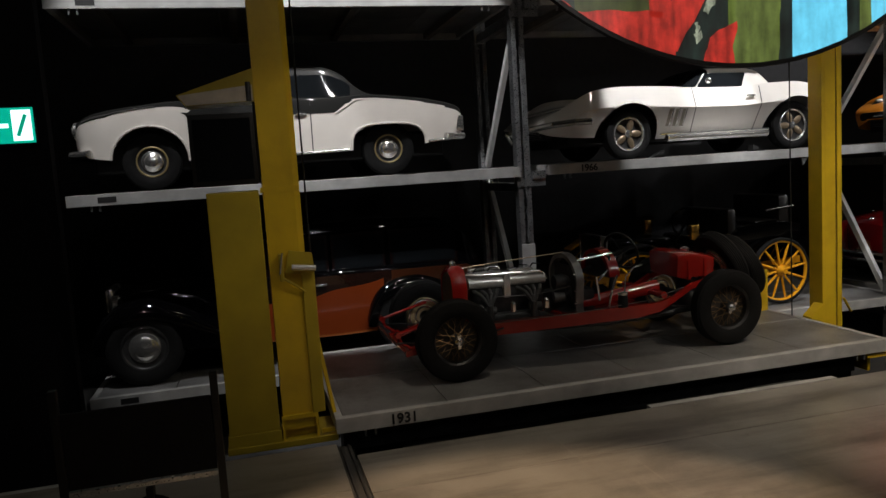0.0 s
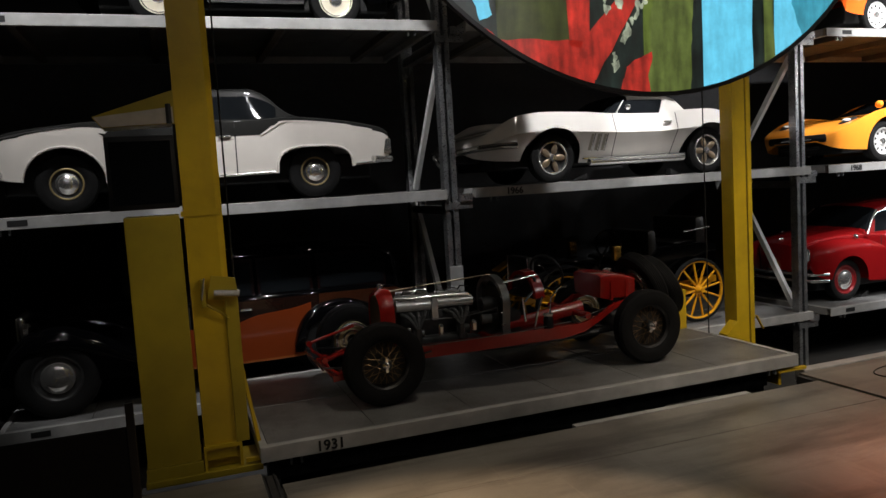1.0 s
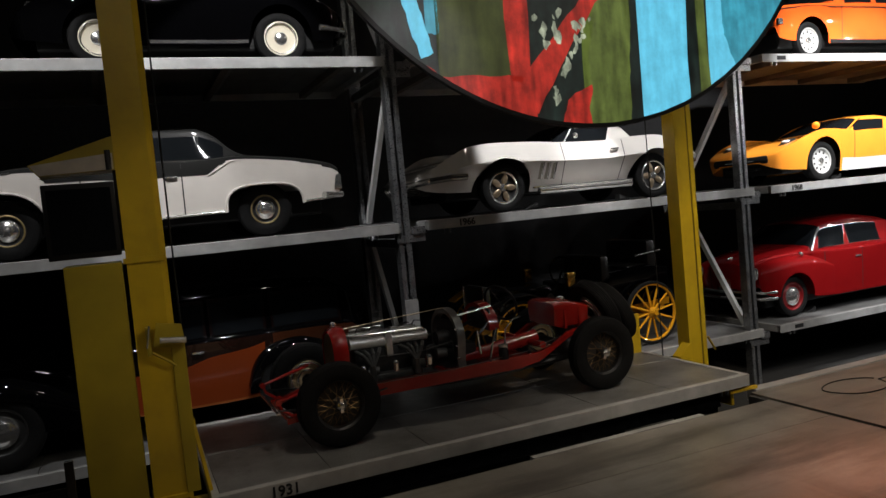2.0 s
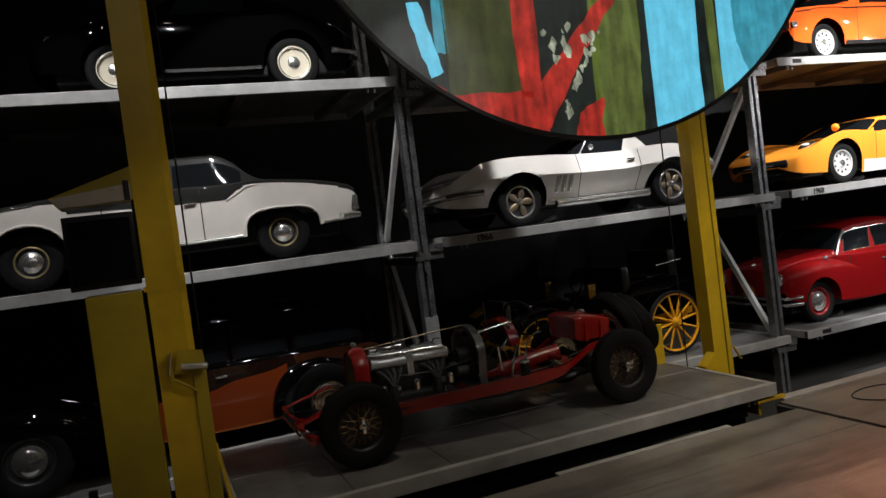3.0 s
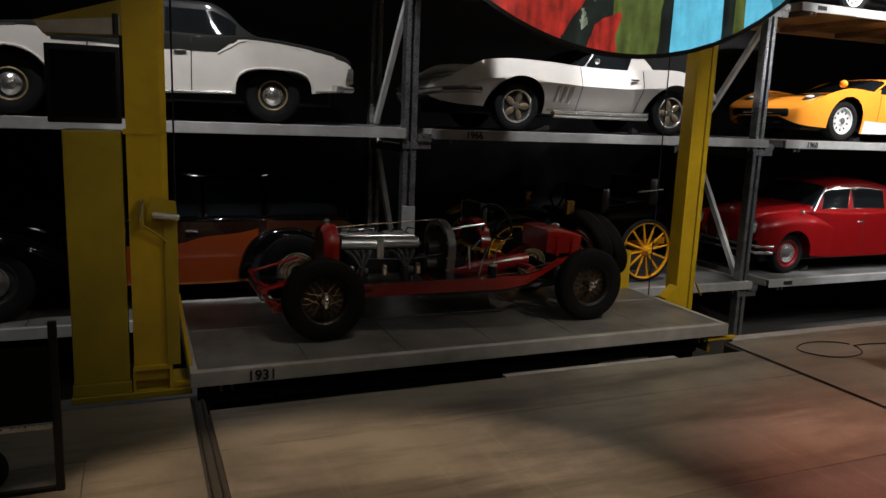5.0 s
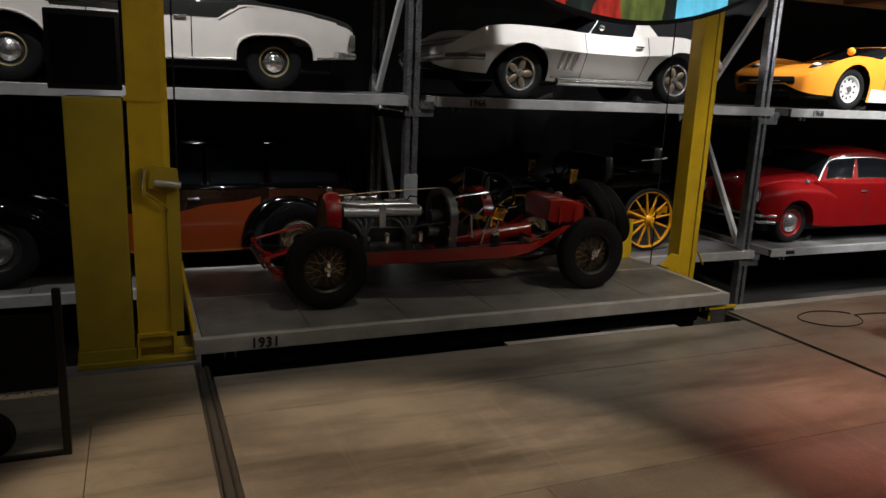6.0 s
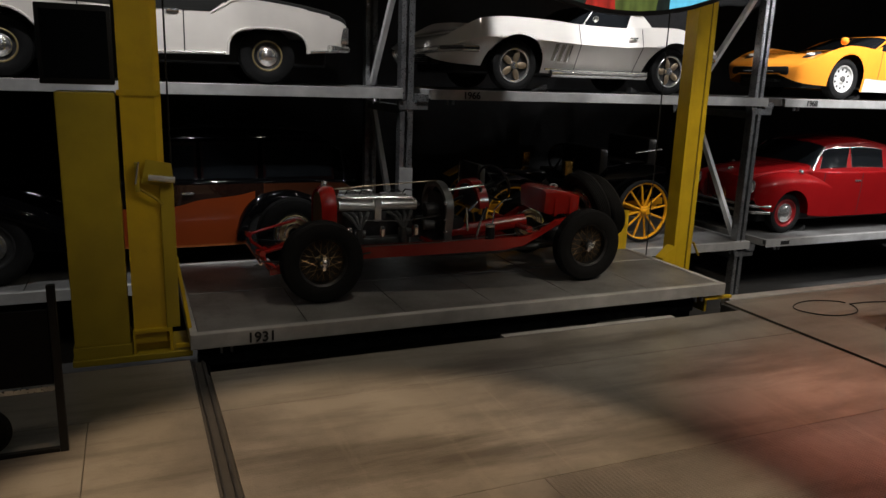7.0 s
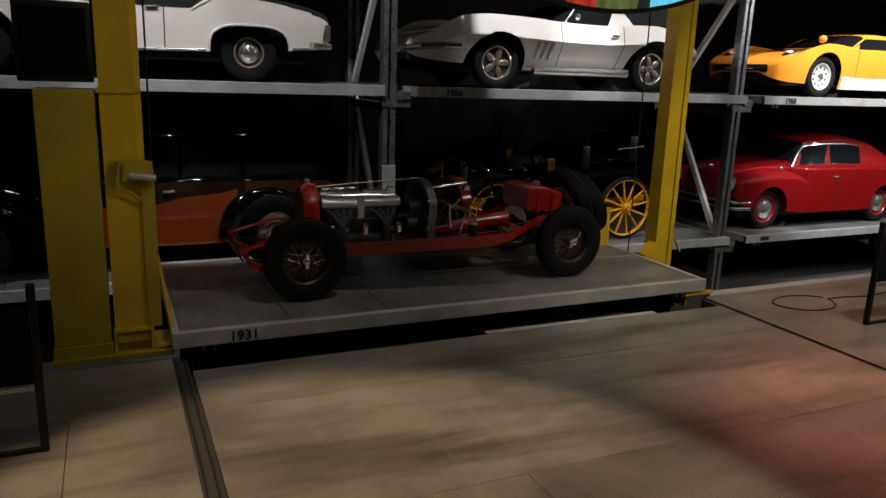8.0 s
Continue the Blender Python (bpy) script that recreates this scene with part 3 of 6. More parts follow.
# ---- wheels ----
def wheel(parent, r, width, style, centre_mat=M_SILVER, tyre_r=0.32, label=""):
    """A wheel at its parent's origin, outer face towards -y. Returns it, to be shared."""
    t = r * tyre_r
    rim_r = r - t
    h = width / 2
    bm = bmesh.new()
    if style == "wire":
        lathe(bm, [(rim_r, -h * 0.8), (rim_r * 1.0, -h * 0.72), (rim_r * 0.93, -h * 0.5), (rim_r * 0.93, h * 0.5), (rim_r, h * 0.8)], 40)
        lathe(bm, [(0.06, h * 0.7), (0.06, -h * 0.6), (0.045, -h * 0.9), (0.001, -h * 0.95)], 20)
        w = part("wheel", bm, M_DARKMETAL, parent, label or "dark wire-spoked wheel")
        bm = bmesh.new()
        rnd = 36
        for i in range(rnd):
            a = 2 * math.pi * i / rnd
            s = 0.35 if i % 2 else -0.35
            y = -h * 0.7 if i % 4 < 2 else h * 0.3
            rod(bm, (0.055 * math.cos(a + s * 2), y, 0.055 * math.sin(a + s * 2)), (rim_r * 0.95 * math.cos(a), -h * 0.1, rim_r * 0.95 * math.sin(a)), 0.0028, 4)
        tagged(part("spokes", bm, mat("spoke_brass", (0.2, 0.13, 0.06), 0.4, 0.7), w, "fine crossed wire spokes"), kind="stuff")
        bm = bmesh.new()
        lathe(bm, [(rim_r * 0.9, h * 0.55), (rim_r * 0.9, h * 0.15), (rim_r * 0.82, h * 0.1), (0.06, h * 0.1)], 36)
        # near-black colour stands in for shade inside the wheel
        part("brake_drum", bm, mat("drum_metal", (0.035, 0.03, 0.025), 0.5, 0.4), w, "dull aluminium brake drum")
        bm = bmesh.new()
        lathe(bm, [(rim_r * 0.9, h * 0.56), (rim_r * 0.86, h * 0.7), (rim_r * 0.62, h * 0.72), (rim_r * 0.58, h * 0.62), (0.06, h * 0.62)], 36)
        part("plate_ring", lathe(bmesh.new(), torus_profile(rim_r * 0.78, rim_r * 0.07, 0.8, 8, h * 0.76), 36), M_CHROME, w, "bright ring")
        part("plate_ring", lathe(bmesh.new(), torus_profile(rim_r * 0.46, rim_r * 0.05, 0.8, 8, h * 0.68), 36), M_CHROME, w, "bright ring")
        # brass colour raised to imitate a reflection on the unlit plate
        part("brake_plate", bm, mat("plate_metal", (0.75, 0.56, 0.33), 0.25, 0.6), w, "ringed brass-coloured brake backplate")
        bm = bmesh.new()
        lathe(bm, [(0.038, -h * 0.85), (0.038, -h * 1.1), (0.02, -h * 1.35), (0.001, -h * 1.4)], 16)
        bar(bm, (0, -h * 1.1, -0.06), (0, -h * 1.1, 0.06), 0.026, 0.014)
        part("hub_nut", bm, M_CHROME, w, "chromed winged hub nut")
    elif style == "wood":
        lathe(bm, torus_profile(rim_r, 0.024, 1.2, 8), 40)
        lathe(bm, [(0.001, -0.1), (0.035, -0.1), (0.045, -0.06), (0.075, -0.03), (0.075, 0.04), (0.001, 0.04)], 20)
        w = part("wheel", bm, P_OCHRE, parent, label or "yellow wooden-spoked wheel")
        for i in range(12):
            a = 2 * math.pi * (i + 0.5) / 12
            part("spoke", rod(bmesh.new(), (0.05 * math.cos(a), 0, 0.05 * math.sin(a)), (rim_r * math.cos(a), 0, rim_r * math.sin(a)), 0.02, 8, 0.014), P_OCHRE, w)
    else:
        lathe(bm, [(rim_r * 1.03, -h * 0.72), (rim_r * 1.02, -h * 0.82), (rim_r * 0.96, -h * 0.8), (rim_r * 0.9, -h * 0.55), (rim_r * 0.72, -h * 0.42), (rim_r * 0.45, -h * 0.5), (0.001, -h * 0.5)], 40)
        dark = style in ("slots", "rings", "goldring")
        w = part("wheel", bm, M_DARKMETAL if dark else centre_mat, parent, label)
        if dark:
            part("trim_ring", lathe(bmesh.new(), torus_profile(rim_r * 0.95, rim_r * (0.06 if style == "goldring" else 0.075), 0.9, 8, -h * 0.78), 36), M_CHROME if style == "slots" else centre_mat, w, "bright rim ring")
        if style == "slots":
            for i in range(5):
                a = 2 * math.pi * i / 5
                lean = Matrix.Translation((rim_r * 0.54 * math.cos(a), -h * 0.6, rim_r * 0.54 * math.sin(a))) @ Matrix.Rotation(-a, 4, "Y") @ Matrix.Diagonal((rim_r * 0.36, h * 0.16, rim_r * 0.2, 1))
                bm = bmesh.new()
                bmesh.ops.create_uvsphere(bm, u_segments=14, v_segments=8, radius=1, matrix=lean)
                part("spoke", bm, centre_mat, w)
            bm = lathe(bmesh.new(), [(rim_r * 0.26, -h * 0.5), (rim_r * 0.22, -h * 0.78), (0.001, -h * 0.82)], 20)
            part("hubcap", bm, M_CHROME, w)
        elif style == "rings":
            part("trim_ring", lathe(bmesh.new(), torus_profile(rim_r * 0.66, rim_r * 0.06, 0.9, 8, -h * 0.6), 36), centre_mat, w, "bright rim ring")
            bm = lathe(bmesh.new(), [(rim_r * 0.36, -h * 0.5), (rim_r * 0.3, -h * 0.8), (0.001, -h * 0.95)], 24)
            part("hubcap", bm, M_CHROME, w, "domed chrome hubcap")
        elif style == "disc":
            part("trim_ring", lathe(bmesh.new(), torus_profile(rim_r * 0.93, rim_r * 0.04, 0.9, 8, -h * 0.78), 36), M_CHROME, w, "thin bright rim ring")
            bm = lathe(bmesh.new(), [(rim_r * 0.4, -h * 0.5), (rim_r * 0.38, -h * 0.62), (rim_r * 0.3, -h * 0.74), (0.001, -h * 0.8)], 28)
            part("hubcap", bm, M_CHROME, w, "small chrome hubcap")
        elif style in ("cap", "goldring"):
            bm = lathe(bmesh.new(), [(rim_r * 0.7, -h * 0.5), (rim_r * 0.68, -h * 0.68), (rim_r * 0.52, -h * 0.74), (rim_r * 0.48, -h * 0.82), (rim_r * 0.3, -h * 0.95), (0.001, -h * 1.02)], 32)
            part("hubcap", bm, M_CHROME, w, "domed chrome hubcap")
        elif style == "holes":
            for i in range(10):
                a = 2 * math.pi * (i + 0.5) / 10
                c = Vector((rim_r * 0.7 * math.cos(a), -h * 0.45, rim_r * 0.7 * math.sin(a)))
                bm = bmesh.new()
                bmesh.ops.create_uvsphere(bm, u_segments=10, v_segments=6, radius=1, matrix=Matrix.Translation(c) @ Matrix.Rotation(-a, 4, "Y") @ Matrix.Diagonal((rim_r * 0.13, h * 0.08, rim_r * 0.085, 1)))
                part("slot", bm, M_BLACK, w, "dark wheel opening")
            bm = lathe(bmesh.new(), [(rim_r * 0.3, -h * 0.5), (rim_r * 0.25, -h * 0.75), (0.001, -h * 0.8)], 20)
            part("hubcap", bm, M_CHROME, w)
    bm = bmesh.new()
    prof = [(rim_r, -h * 0.75), (rim_r + t * 0.25, -h * 0.97), (rim_r + t * 0.6, -h), (r - t * 0.12, -h * 0.86), (r - 0.004, -h * 0.62)]
    for i in range(5):
        y = -h * 0.6 + h * 0.24 * i
        prof += [(r, y), (r, y + h * 0.17), (r - 0.007, y + h * 0.18), (r - 0.007, y + h * 0.23)]
    prof += [(r - 0.004, h * 0.62), (r - t * 0.12, h * 0.86), (rim_r + t * 0.6, h), (rim_r + t * 0.25, h * 0.97), (rim_r, h * 0.75)]
    lathe(bm, prof, 48)
    part("tyre", bm, M_RUBBER, w, "black rubber tyre")
    return w


def wheels(car, xf, xr, half, zf, width, style, centre_mat=M_SILVER, label="", r=None, tyre_r=0.32):
    r = r or zf
    w = wheel(car, r, width, style, centre_mat, tyre_r, label)
    w.matrix_basis = pose(xf, -half + width / 2, zf)
    share("wheel", w, car, pose(xr, -half + width / 2, zf, 0, 35, 0))
    share("wheel", w, car, pose(xf, half - width / 2, zf, 0, 0, 180))
    share("wheel", w, car, pose(xr, half - width / 2, zf, 0, 20, 180))
    return w


# ---- car shells ----
def smooth_table(rows):
    """Monotone cubic through (x, values...) rows; returns f(x) -> values."""
    a = np.array(rows, dtype=float)
    x, v = a[:, 0], a[:, 1:]
    d = np.diff(v, axis=0) / np.diff(x)[:, None]
    m = np.zeros_like(v)
    m[1:-1] = np.where(d[:-1] * d[1:] > 0, 2 * d[:-1] * d[1:] / (d[:-1] + d[1:] + 1e-12), 0)
    m[0], m[-1] = d[0], d[-1]

    def f(q):
        i = int(np.clip(np.searchsorted(x, q) - 1, 0, len(x) - 2))
        h = x[i + 1] - x[i]
        t = min(1.0, max(0.0, (q - x[i]) / h))
        return ((1 + 2 * t) * (1 - t) ** 2 * v[i] + t * (1 - t) ** 2 * h * m[i] + t * t * (3 - 2 * t) * v[i + 1] + t * t * (t - 1) * h * m[i + 1])
    return f


class Shell:
    """A lofted body. Rows: x, bottom z, shoulder z, top z, half width at the bottom, half width at the shoulder.
    u 0..1 climbs the flank, 1..2 goes over the top to the middle."""

    def __init__(self, rows, arches=(), power=2.6, bulge=True):
        self.f, self.arches, self.power, self.bulge = smooth_table(rows), arches, power, bulge
        self.x0, self.x1 = rows[0][0], rows[-1][0]

    def at(self, x, u):
        zb, zs, zt, wb, ws = self.f(x)
        sill = zb
        for xa, za, ra, *rz in self.arches:
            if abs(x - xa) < ra:
                e = rz[1] if len(rz) > 1 else 2
                zb = max(zb, za + (rz[0] if rz else ra) * (1 - (abs(x - xa) / ra) ** e) ** (1 / e))
        zb = min(zb, zs - 0.02)
        if u <= 1:
            z = zb + (zs - zb) * u
            if self.bulge == "crease":
                # the crease always lies at u 0.6
                zc = max(sill + (zs - sill) * 0.6, zb + (zs - zb) * 0.25)
                z = zb + (zc - zb) * u / 0.6 if u < 0.6 else zc + (zs - zc) * (u - 0.6) / 0.4
            q = max(0.0, (z - sill) / max(0.01, zs - sill))
            if self.bulge == "crease":
                wide = ws + 0.045
                return (wb + (wide - wb) * q / 0.6 if q < 0.6 else wide + (ws - 0.05 - wide) * (q - 0.6) / 0.4), z
            k = math.sin(q * math.pi / 2) if self.bulge else q
            return wb + (ws - wb) * k, z
        a = (u - 1) * math.pi / 2
        p = 2 / self.power
        return (ws - (0.05 if self.bulge == "crease" else 0.0)) * max(0.0, math.cos(a)) ** p, zs + (zt - zs) * max(0.0, math.sin(a)) ** p

    def stations(self, x0, x1, step=0.045):
        xs = list(np.linspace(x0, x1, max(2, int((x1 - x0) / step) + 1)))
        for xa, za, ra, *rz in self.arches:
            for k in range(-10, 11):
                q = xa + ra * math.sin(k * math.pi / 20) * 0.9995
                if x0 < q < x1:
                    xs.append(q)
            for q in (xa - ra, xa + ra):
                if x0 < q < x1:
                    xs.append(q)
        return sorted(set(round(float(q), 4) for q in xs))

    def sheet(self, x0, x1, u0=0.0, u1=2.0, nu=18, both=True, off=0.0, lean=0.0, cap=True):
        """A piece of the surface, offset outwards; lean shifts x by that much per unit of u."""
        bm = bmesh.new()
        us = list(np.linspace(u0, u1, nu))
        sides = (-1, 1) if both is True else (both,)
        for s in sides:
            grid = []
            for x in self.stations(x0, x1):
                row = []
                for u in us:
                    y, z = self.at(min(self.x1, max(self.x0, x + lean * (u - u0))), u)
                    row.append(bm.verts.new((x + lean * (u - u0), s * (y + off * (1 if u <= 1 else math.cos((u - 1) * math.pi / 2))), z + (off if u > 1 else 0) * math.sin((max(1, u) - 1) * math.pi / 2))))
                grid.append(row)
            for a, b in zip(grid, grid[1:]):
                for j in range(len(us) - 1):
                    bm.faces.new((a[j], a[j + 1], b[j + 1], b[j]))
            if cap:
                for g in (grid[0], grid[-1]):
                    y0 = [bm.verts.new((v.co.x, 0, v.co.z)) for v in g]
                    for j in range(len(us) - 1):
                        bm.faces.new((g[j], g[j + 1], y0[j + 1], y0[j]))
        bmesh.ops.remove_doubles(bm, verts=bm.verts[:], dist=0.0004)
        return bm


def wing(rows, arches, y, power=2.0):
    """A separate mudguard: a shell of its own, moved out to the flank at y."""
    sh = Shell(rows, arches, power)
    bm = sh.sheet(sh.x0, sh.x1, 0, 2, 20)
    bmesh.ops.translate(bm, verts=bm.verts[:], vec=(0, y, 0))
    return bm


def sided(name, make, material, car, label="", smooth=35):
    """The same piece on both flanks, each a part of its own."""
    for s in (-1, 1):
        part(name, make(s), material, car, label, smooth)


def underbody(car, x0, x1, half, z0, z1):
    part("underbody", boxed(x0, x1, -half, half, z0, z1, bevel=0.03), M_BLACK, car, "black underside", None)


def lamp(car, x, y, z, r, label="round chrome headlight", both=True):
    for s in ((1, -1) if both else (1,)):
        bm = lathe(bmesh.new(), [(r * 1.12, 0.03), (r * 1.15, -0.02), (r, -0.03)], 24, pose(x, s * y, z, 0, 0, -90))
        h = part("headlight", bm, M_CHROME, car, label)
        bm = lathe(bmesh.new(), [(r, -0.025), (r * 0.7, -0.045), (0.001, -0.055)], 24, pose(x, s * y, z, 0, 0, -90))
        part("lens", bm, M_LAMP, h, "clear glass lens")


def seam(car, sh, x, u0, u1, lean=0.0):
    sided("door_seam", lambda s: sh.sheet(x, x + 0.012, u0, u1, 12, s, 0.002, lean, cap=False), M_LABEL, car, "", None)


def handle(car, x, y, z):
    for s in (-1, 1):
        part("door_handle", bx(bmesh.new(), x, x + 0.13, s * y - 0.015, s * y + 0.015, z, z + 0.025, bevel=0.006), M_CHROME, car, "chrome handle")


def bumper(car, pts, r, label="chrome bumper"):
    part("bumper", pipe(bmesh.new(), pts, r, 10), M_CHROME, car, label)

# ---- cars in the rack ----
CAR_Y = 1.08


def white_coupe():
    car = thing("coupe", "white fifties coupe with dark grey roof and bonnet on a pallet", "car", -1.13, CAR_Y, 2.03, "cars in the rack")
    arches = ((0, 0.32, 0.4, 0.37), (2.61, 0.31, 0.44, 0.29, 3.2))
    # bottom, shoulder, top, half width bottom, half width shoulder
    rows = [(-0.78, 0.46, 0.56, 0.6, 0.45, 0.5), (-0.72, 0.42, 0.74, 0.77, 0.66, 0.7), (-0.5, 0.36, 0.83, 0.87, 0.76, 0.8), (-0.1, 0.32, 0.88, 0.93, 0.8, 0.84), (0.3, 0.3, 0.91, 0.97, 0.8, 0.84),
            (0.7, 0.29, 0.91, 0.98, 0.81, 0.85), (1.3, 0.29, 0.88, 0.97, 0.81, 0.85), (1.95, 0.3, 0.88, 0.95, 0.81, 0.86), (2.3, 0.31, 0.91, 0.96, 0.81, 0.86),
            (2.9, 0.34, 0.86, 0.91, 0.79, 0.84), (3.4, 0.38, 0.77, 0.82, 0.74, 0.78), (3.52, 0.4, 0.7, 0.76, 0.66, 0.72), (3.56, 0.46, 0.6, 0.64, 0.55, 0.6)]
    sh = Shell(rows, arches, 3.0)
    part("body_side", sh.sheet(sh.x0, sh.x1, 0, 0.9, 12), P_WHITE, car, "white painted lower body")
    part("body_top", sh.sheet(sh.x0 + 0.01, sh.x1 - 0.01, 0.9, 2, 14, cap=False), P_GREY, car, "dark grey bonnet and boot lid")
    sided("waist_band", lambda s: sh.sheet(0.35, 2.0, 0.76, 0.905, 5, s, 0.004, 0.9, cap=False), P_GREY, car, "dark grey band under the windows")
    # white hip line swelling over the rear wing
    sided("rear_wing", lambda s: sh.sheet(2.2, 3.3, 0.88, 0.94, 4, s, 0.004, cap=False), P_WHITE, car, "white rear wing")
    roof = Shell([(0.5, 0.9, 0.92, 0.96, 0.76, 0.72), (0.8, 0.9, 1.08, 1.12, 0.77, 0.68), (1.05, 0.88, 1.2, 1.27, 0.77, 0.63), (1.4, 0.86, 1.23, 1.33, 0.77, 0.62), (1.9, 0.86, 1.23, 1.34, 0.77, 0.62),
                  (2.13, 0.87, 1.15, 1.24, 0.77, 0.63), (2.28, 0.88, 1.02, 1.08, 0.76, 0.66), (2.42, 0.88, 0.95, 0.98, 0.75, 0.68), (2.7, 0.86, 0.89, 0.92, 0.72, 0.7)], (), 2.6, False)
    part("roof", roof.sheet(roof.x0, roof.x1, 0, 2, 20, cap=False), P_GREY, car, "dark grey rounded roof")
    sided("side_window", lambda s: roof.sheet(0.84, 1.4, 0.12, 0.9, 8, s, 0.006, 0.1, cap=False), M_GLASS_DARK, car, "dark side window")
    sided("quarter_window", lambda s: roof.sheet(1.47, 2.2, 0.12, 0.9, 8, s, 0.006, 0.02, cap=False), M_GLASS_DARK, car, "dark rear side window")
    part("windscreen", roof.sheet(0.62, 1.0, 0.8, 2, 10, True, 0.006, cap=False), M_GLASS_DARK, car, "dark windscreen")
    seam(car, sh, 0.72, 0.02, 1.0)
    seam(car, sh, 1.72, 0.02, 1.0)
    sided("sill_trim", lambda s: sh.sheet(0.42, 2.2, 0.0, 0.05, 3, s, 0.012, cap=False), P_WHITE, car, "white sill strip")
    sided("waist_trim", lambda s: sh.sheet(-0.66, 0.1, 0.93, 0.97, 3, s, 0.01, cap=False), M_CHROME, car, "thin chrome wing strip")
    for s in (-1, 1):
        for xa, za, ra, *rz in arches:
            lip = [xa + ra * math.cos(math.pi * k / 16) for k in range(17)]
            part("wheel_arch_trim", pipe(bmesh.new(), [(q, s * (sh.at(q, 0.0)[0] + 0.004), sh.at(q, 0.0)[1]) for q in lip], 0.014, 8), P_WHITE, car, "rolled white arch lip")
        part("rear_wing_edge", pipe(bmesh.new(), [(2.0 + 0.3 * q, s * (sh.at(2.0 + 0.3 * q, 0.74 + 0.17 * math.sin(q * math.pi / 2))[0] + 0.002), sh.at(2.0 + 0.3 * q, 0.74 + 0.17 * math.sin(q * math.pi / 2))[1]) for q in (0.0, 0.15, 0.3, 0.5, 0.75, 1.0)], 0.01, 8), P_WHITE, car)
        part("sill_strip", pipe(bmesh.new(), [(q, s * (sh.at(q, 0.03)[0] + 0.006), sh.at(q, 0.03)[1]) for q in (0.44, 0.9, 1.3, 1.7, 2.14)], 0.016, 8), M_CHROME, car, "bright sill strip")
        part("rear_sill_strip", pipe(bmesh.new(), [(q, s * (sh.at(q, 0.03)[0] + 0.006), sh.at(q, 0.03)[1]) for q in (3.08, 3.25, 3.42)], 0.016, 8), M_CHROME, car, "bright sill strip")
    underbody(car, -0.6, 3.3, 0.62, 0.2, 0.5)
    wheels(car, 0, 2.61, 0.73, 0.31, 0.17, "goldring", mat("gold_rim", (0.34, 0.26, 0.12), 0.35, 0.5), "gold-rimmed steel wheel", tyre_r=0.46)
    bumper(car, [(-0.6, -0.8, 0.42), (-0.8, -0.62, 0.42), (-0.86, 0, 0.42), (-0.8, 0.62, 0.42), (-0.6, 0.8, 0.42)], 0.045)
    bumper(car, [(3.3, -0.8, 0.42), (3.55, -0.62, 0.42), (3.6, 0, 0.42), (3.55, 0.62, 0.42), (3.3, 0.8, 0.42)], 0.04)
    lamp(car, -0.74, 0.56, 0.68, 0.085)
    for s in (-1, 1):
        part("tail_lamp", bx(bmesh.new(), 3.44, 3.54, s * 0.7 - 0.05, s * 0.7 + 0.05, 0.47, 0.66, bevel=0.02), M_CHROME, car, "chromed tail lamp")
    handle(car, 1.55, 0.86, 0.72)
    return car


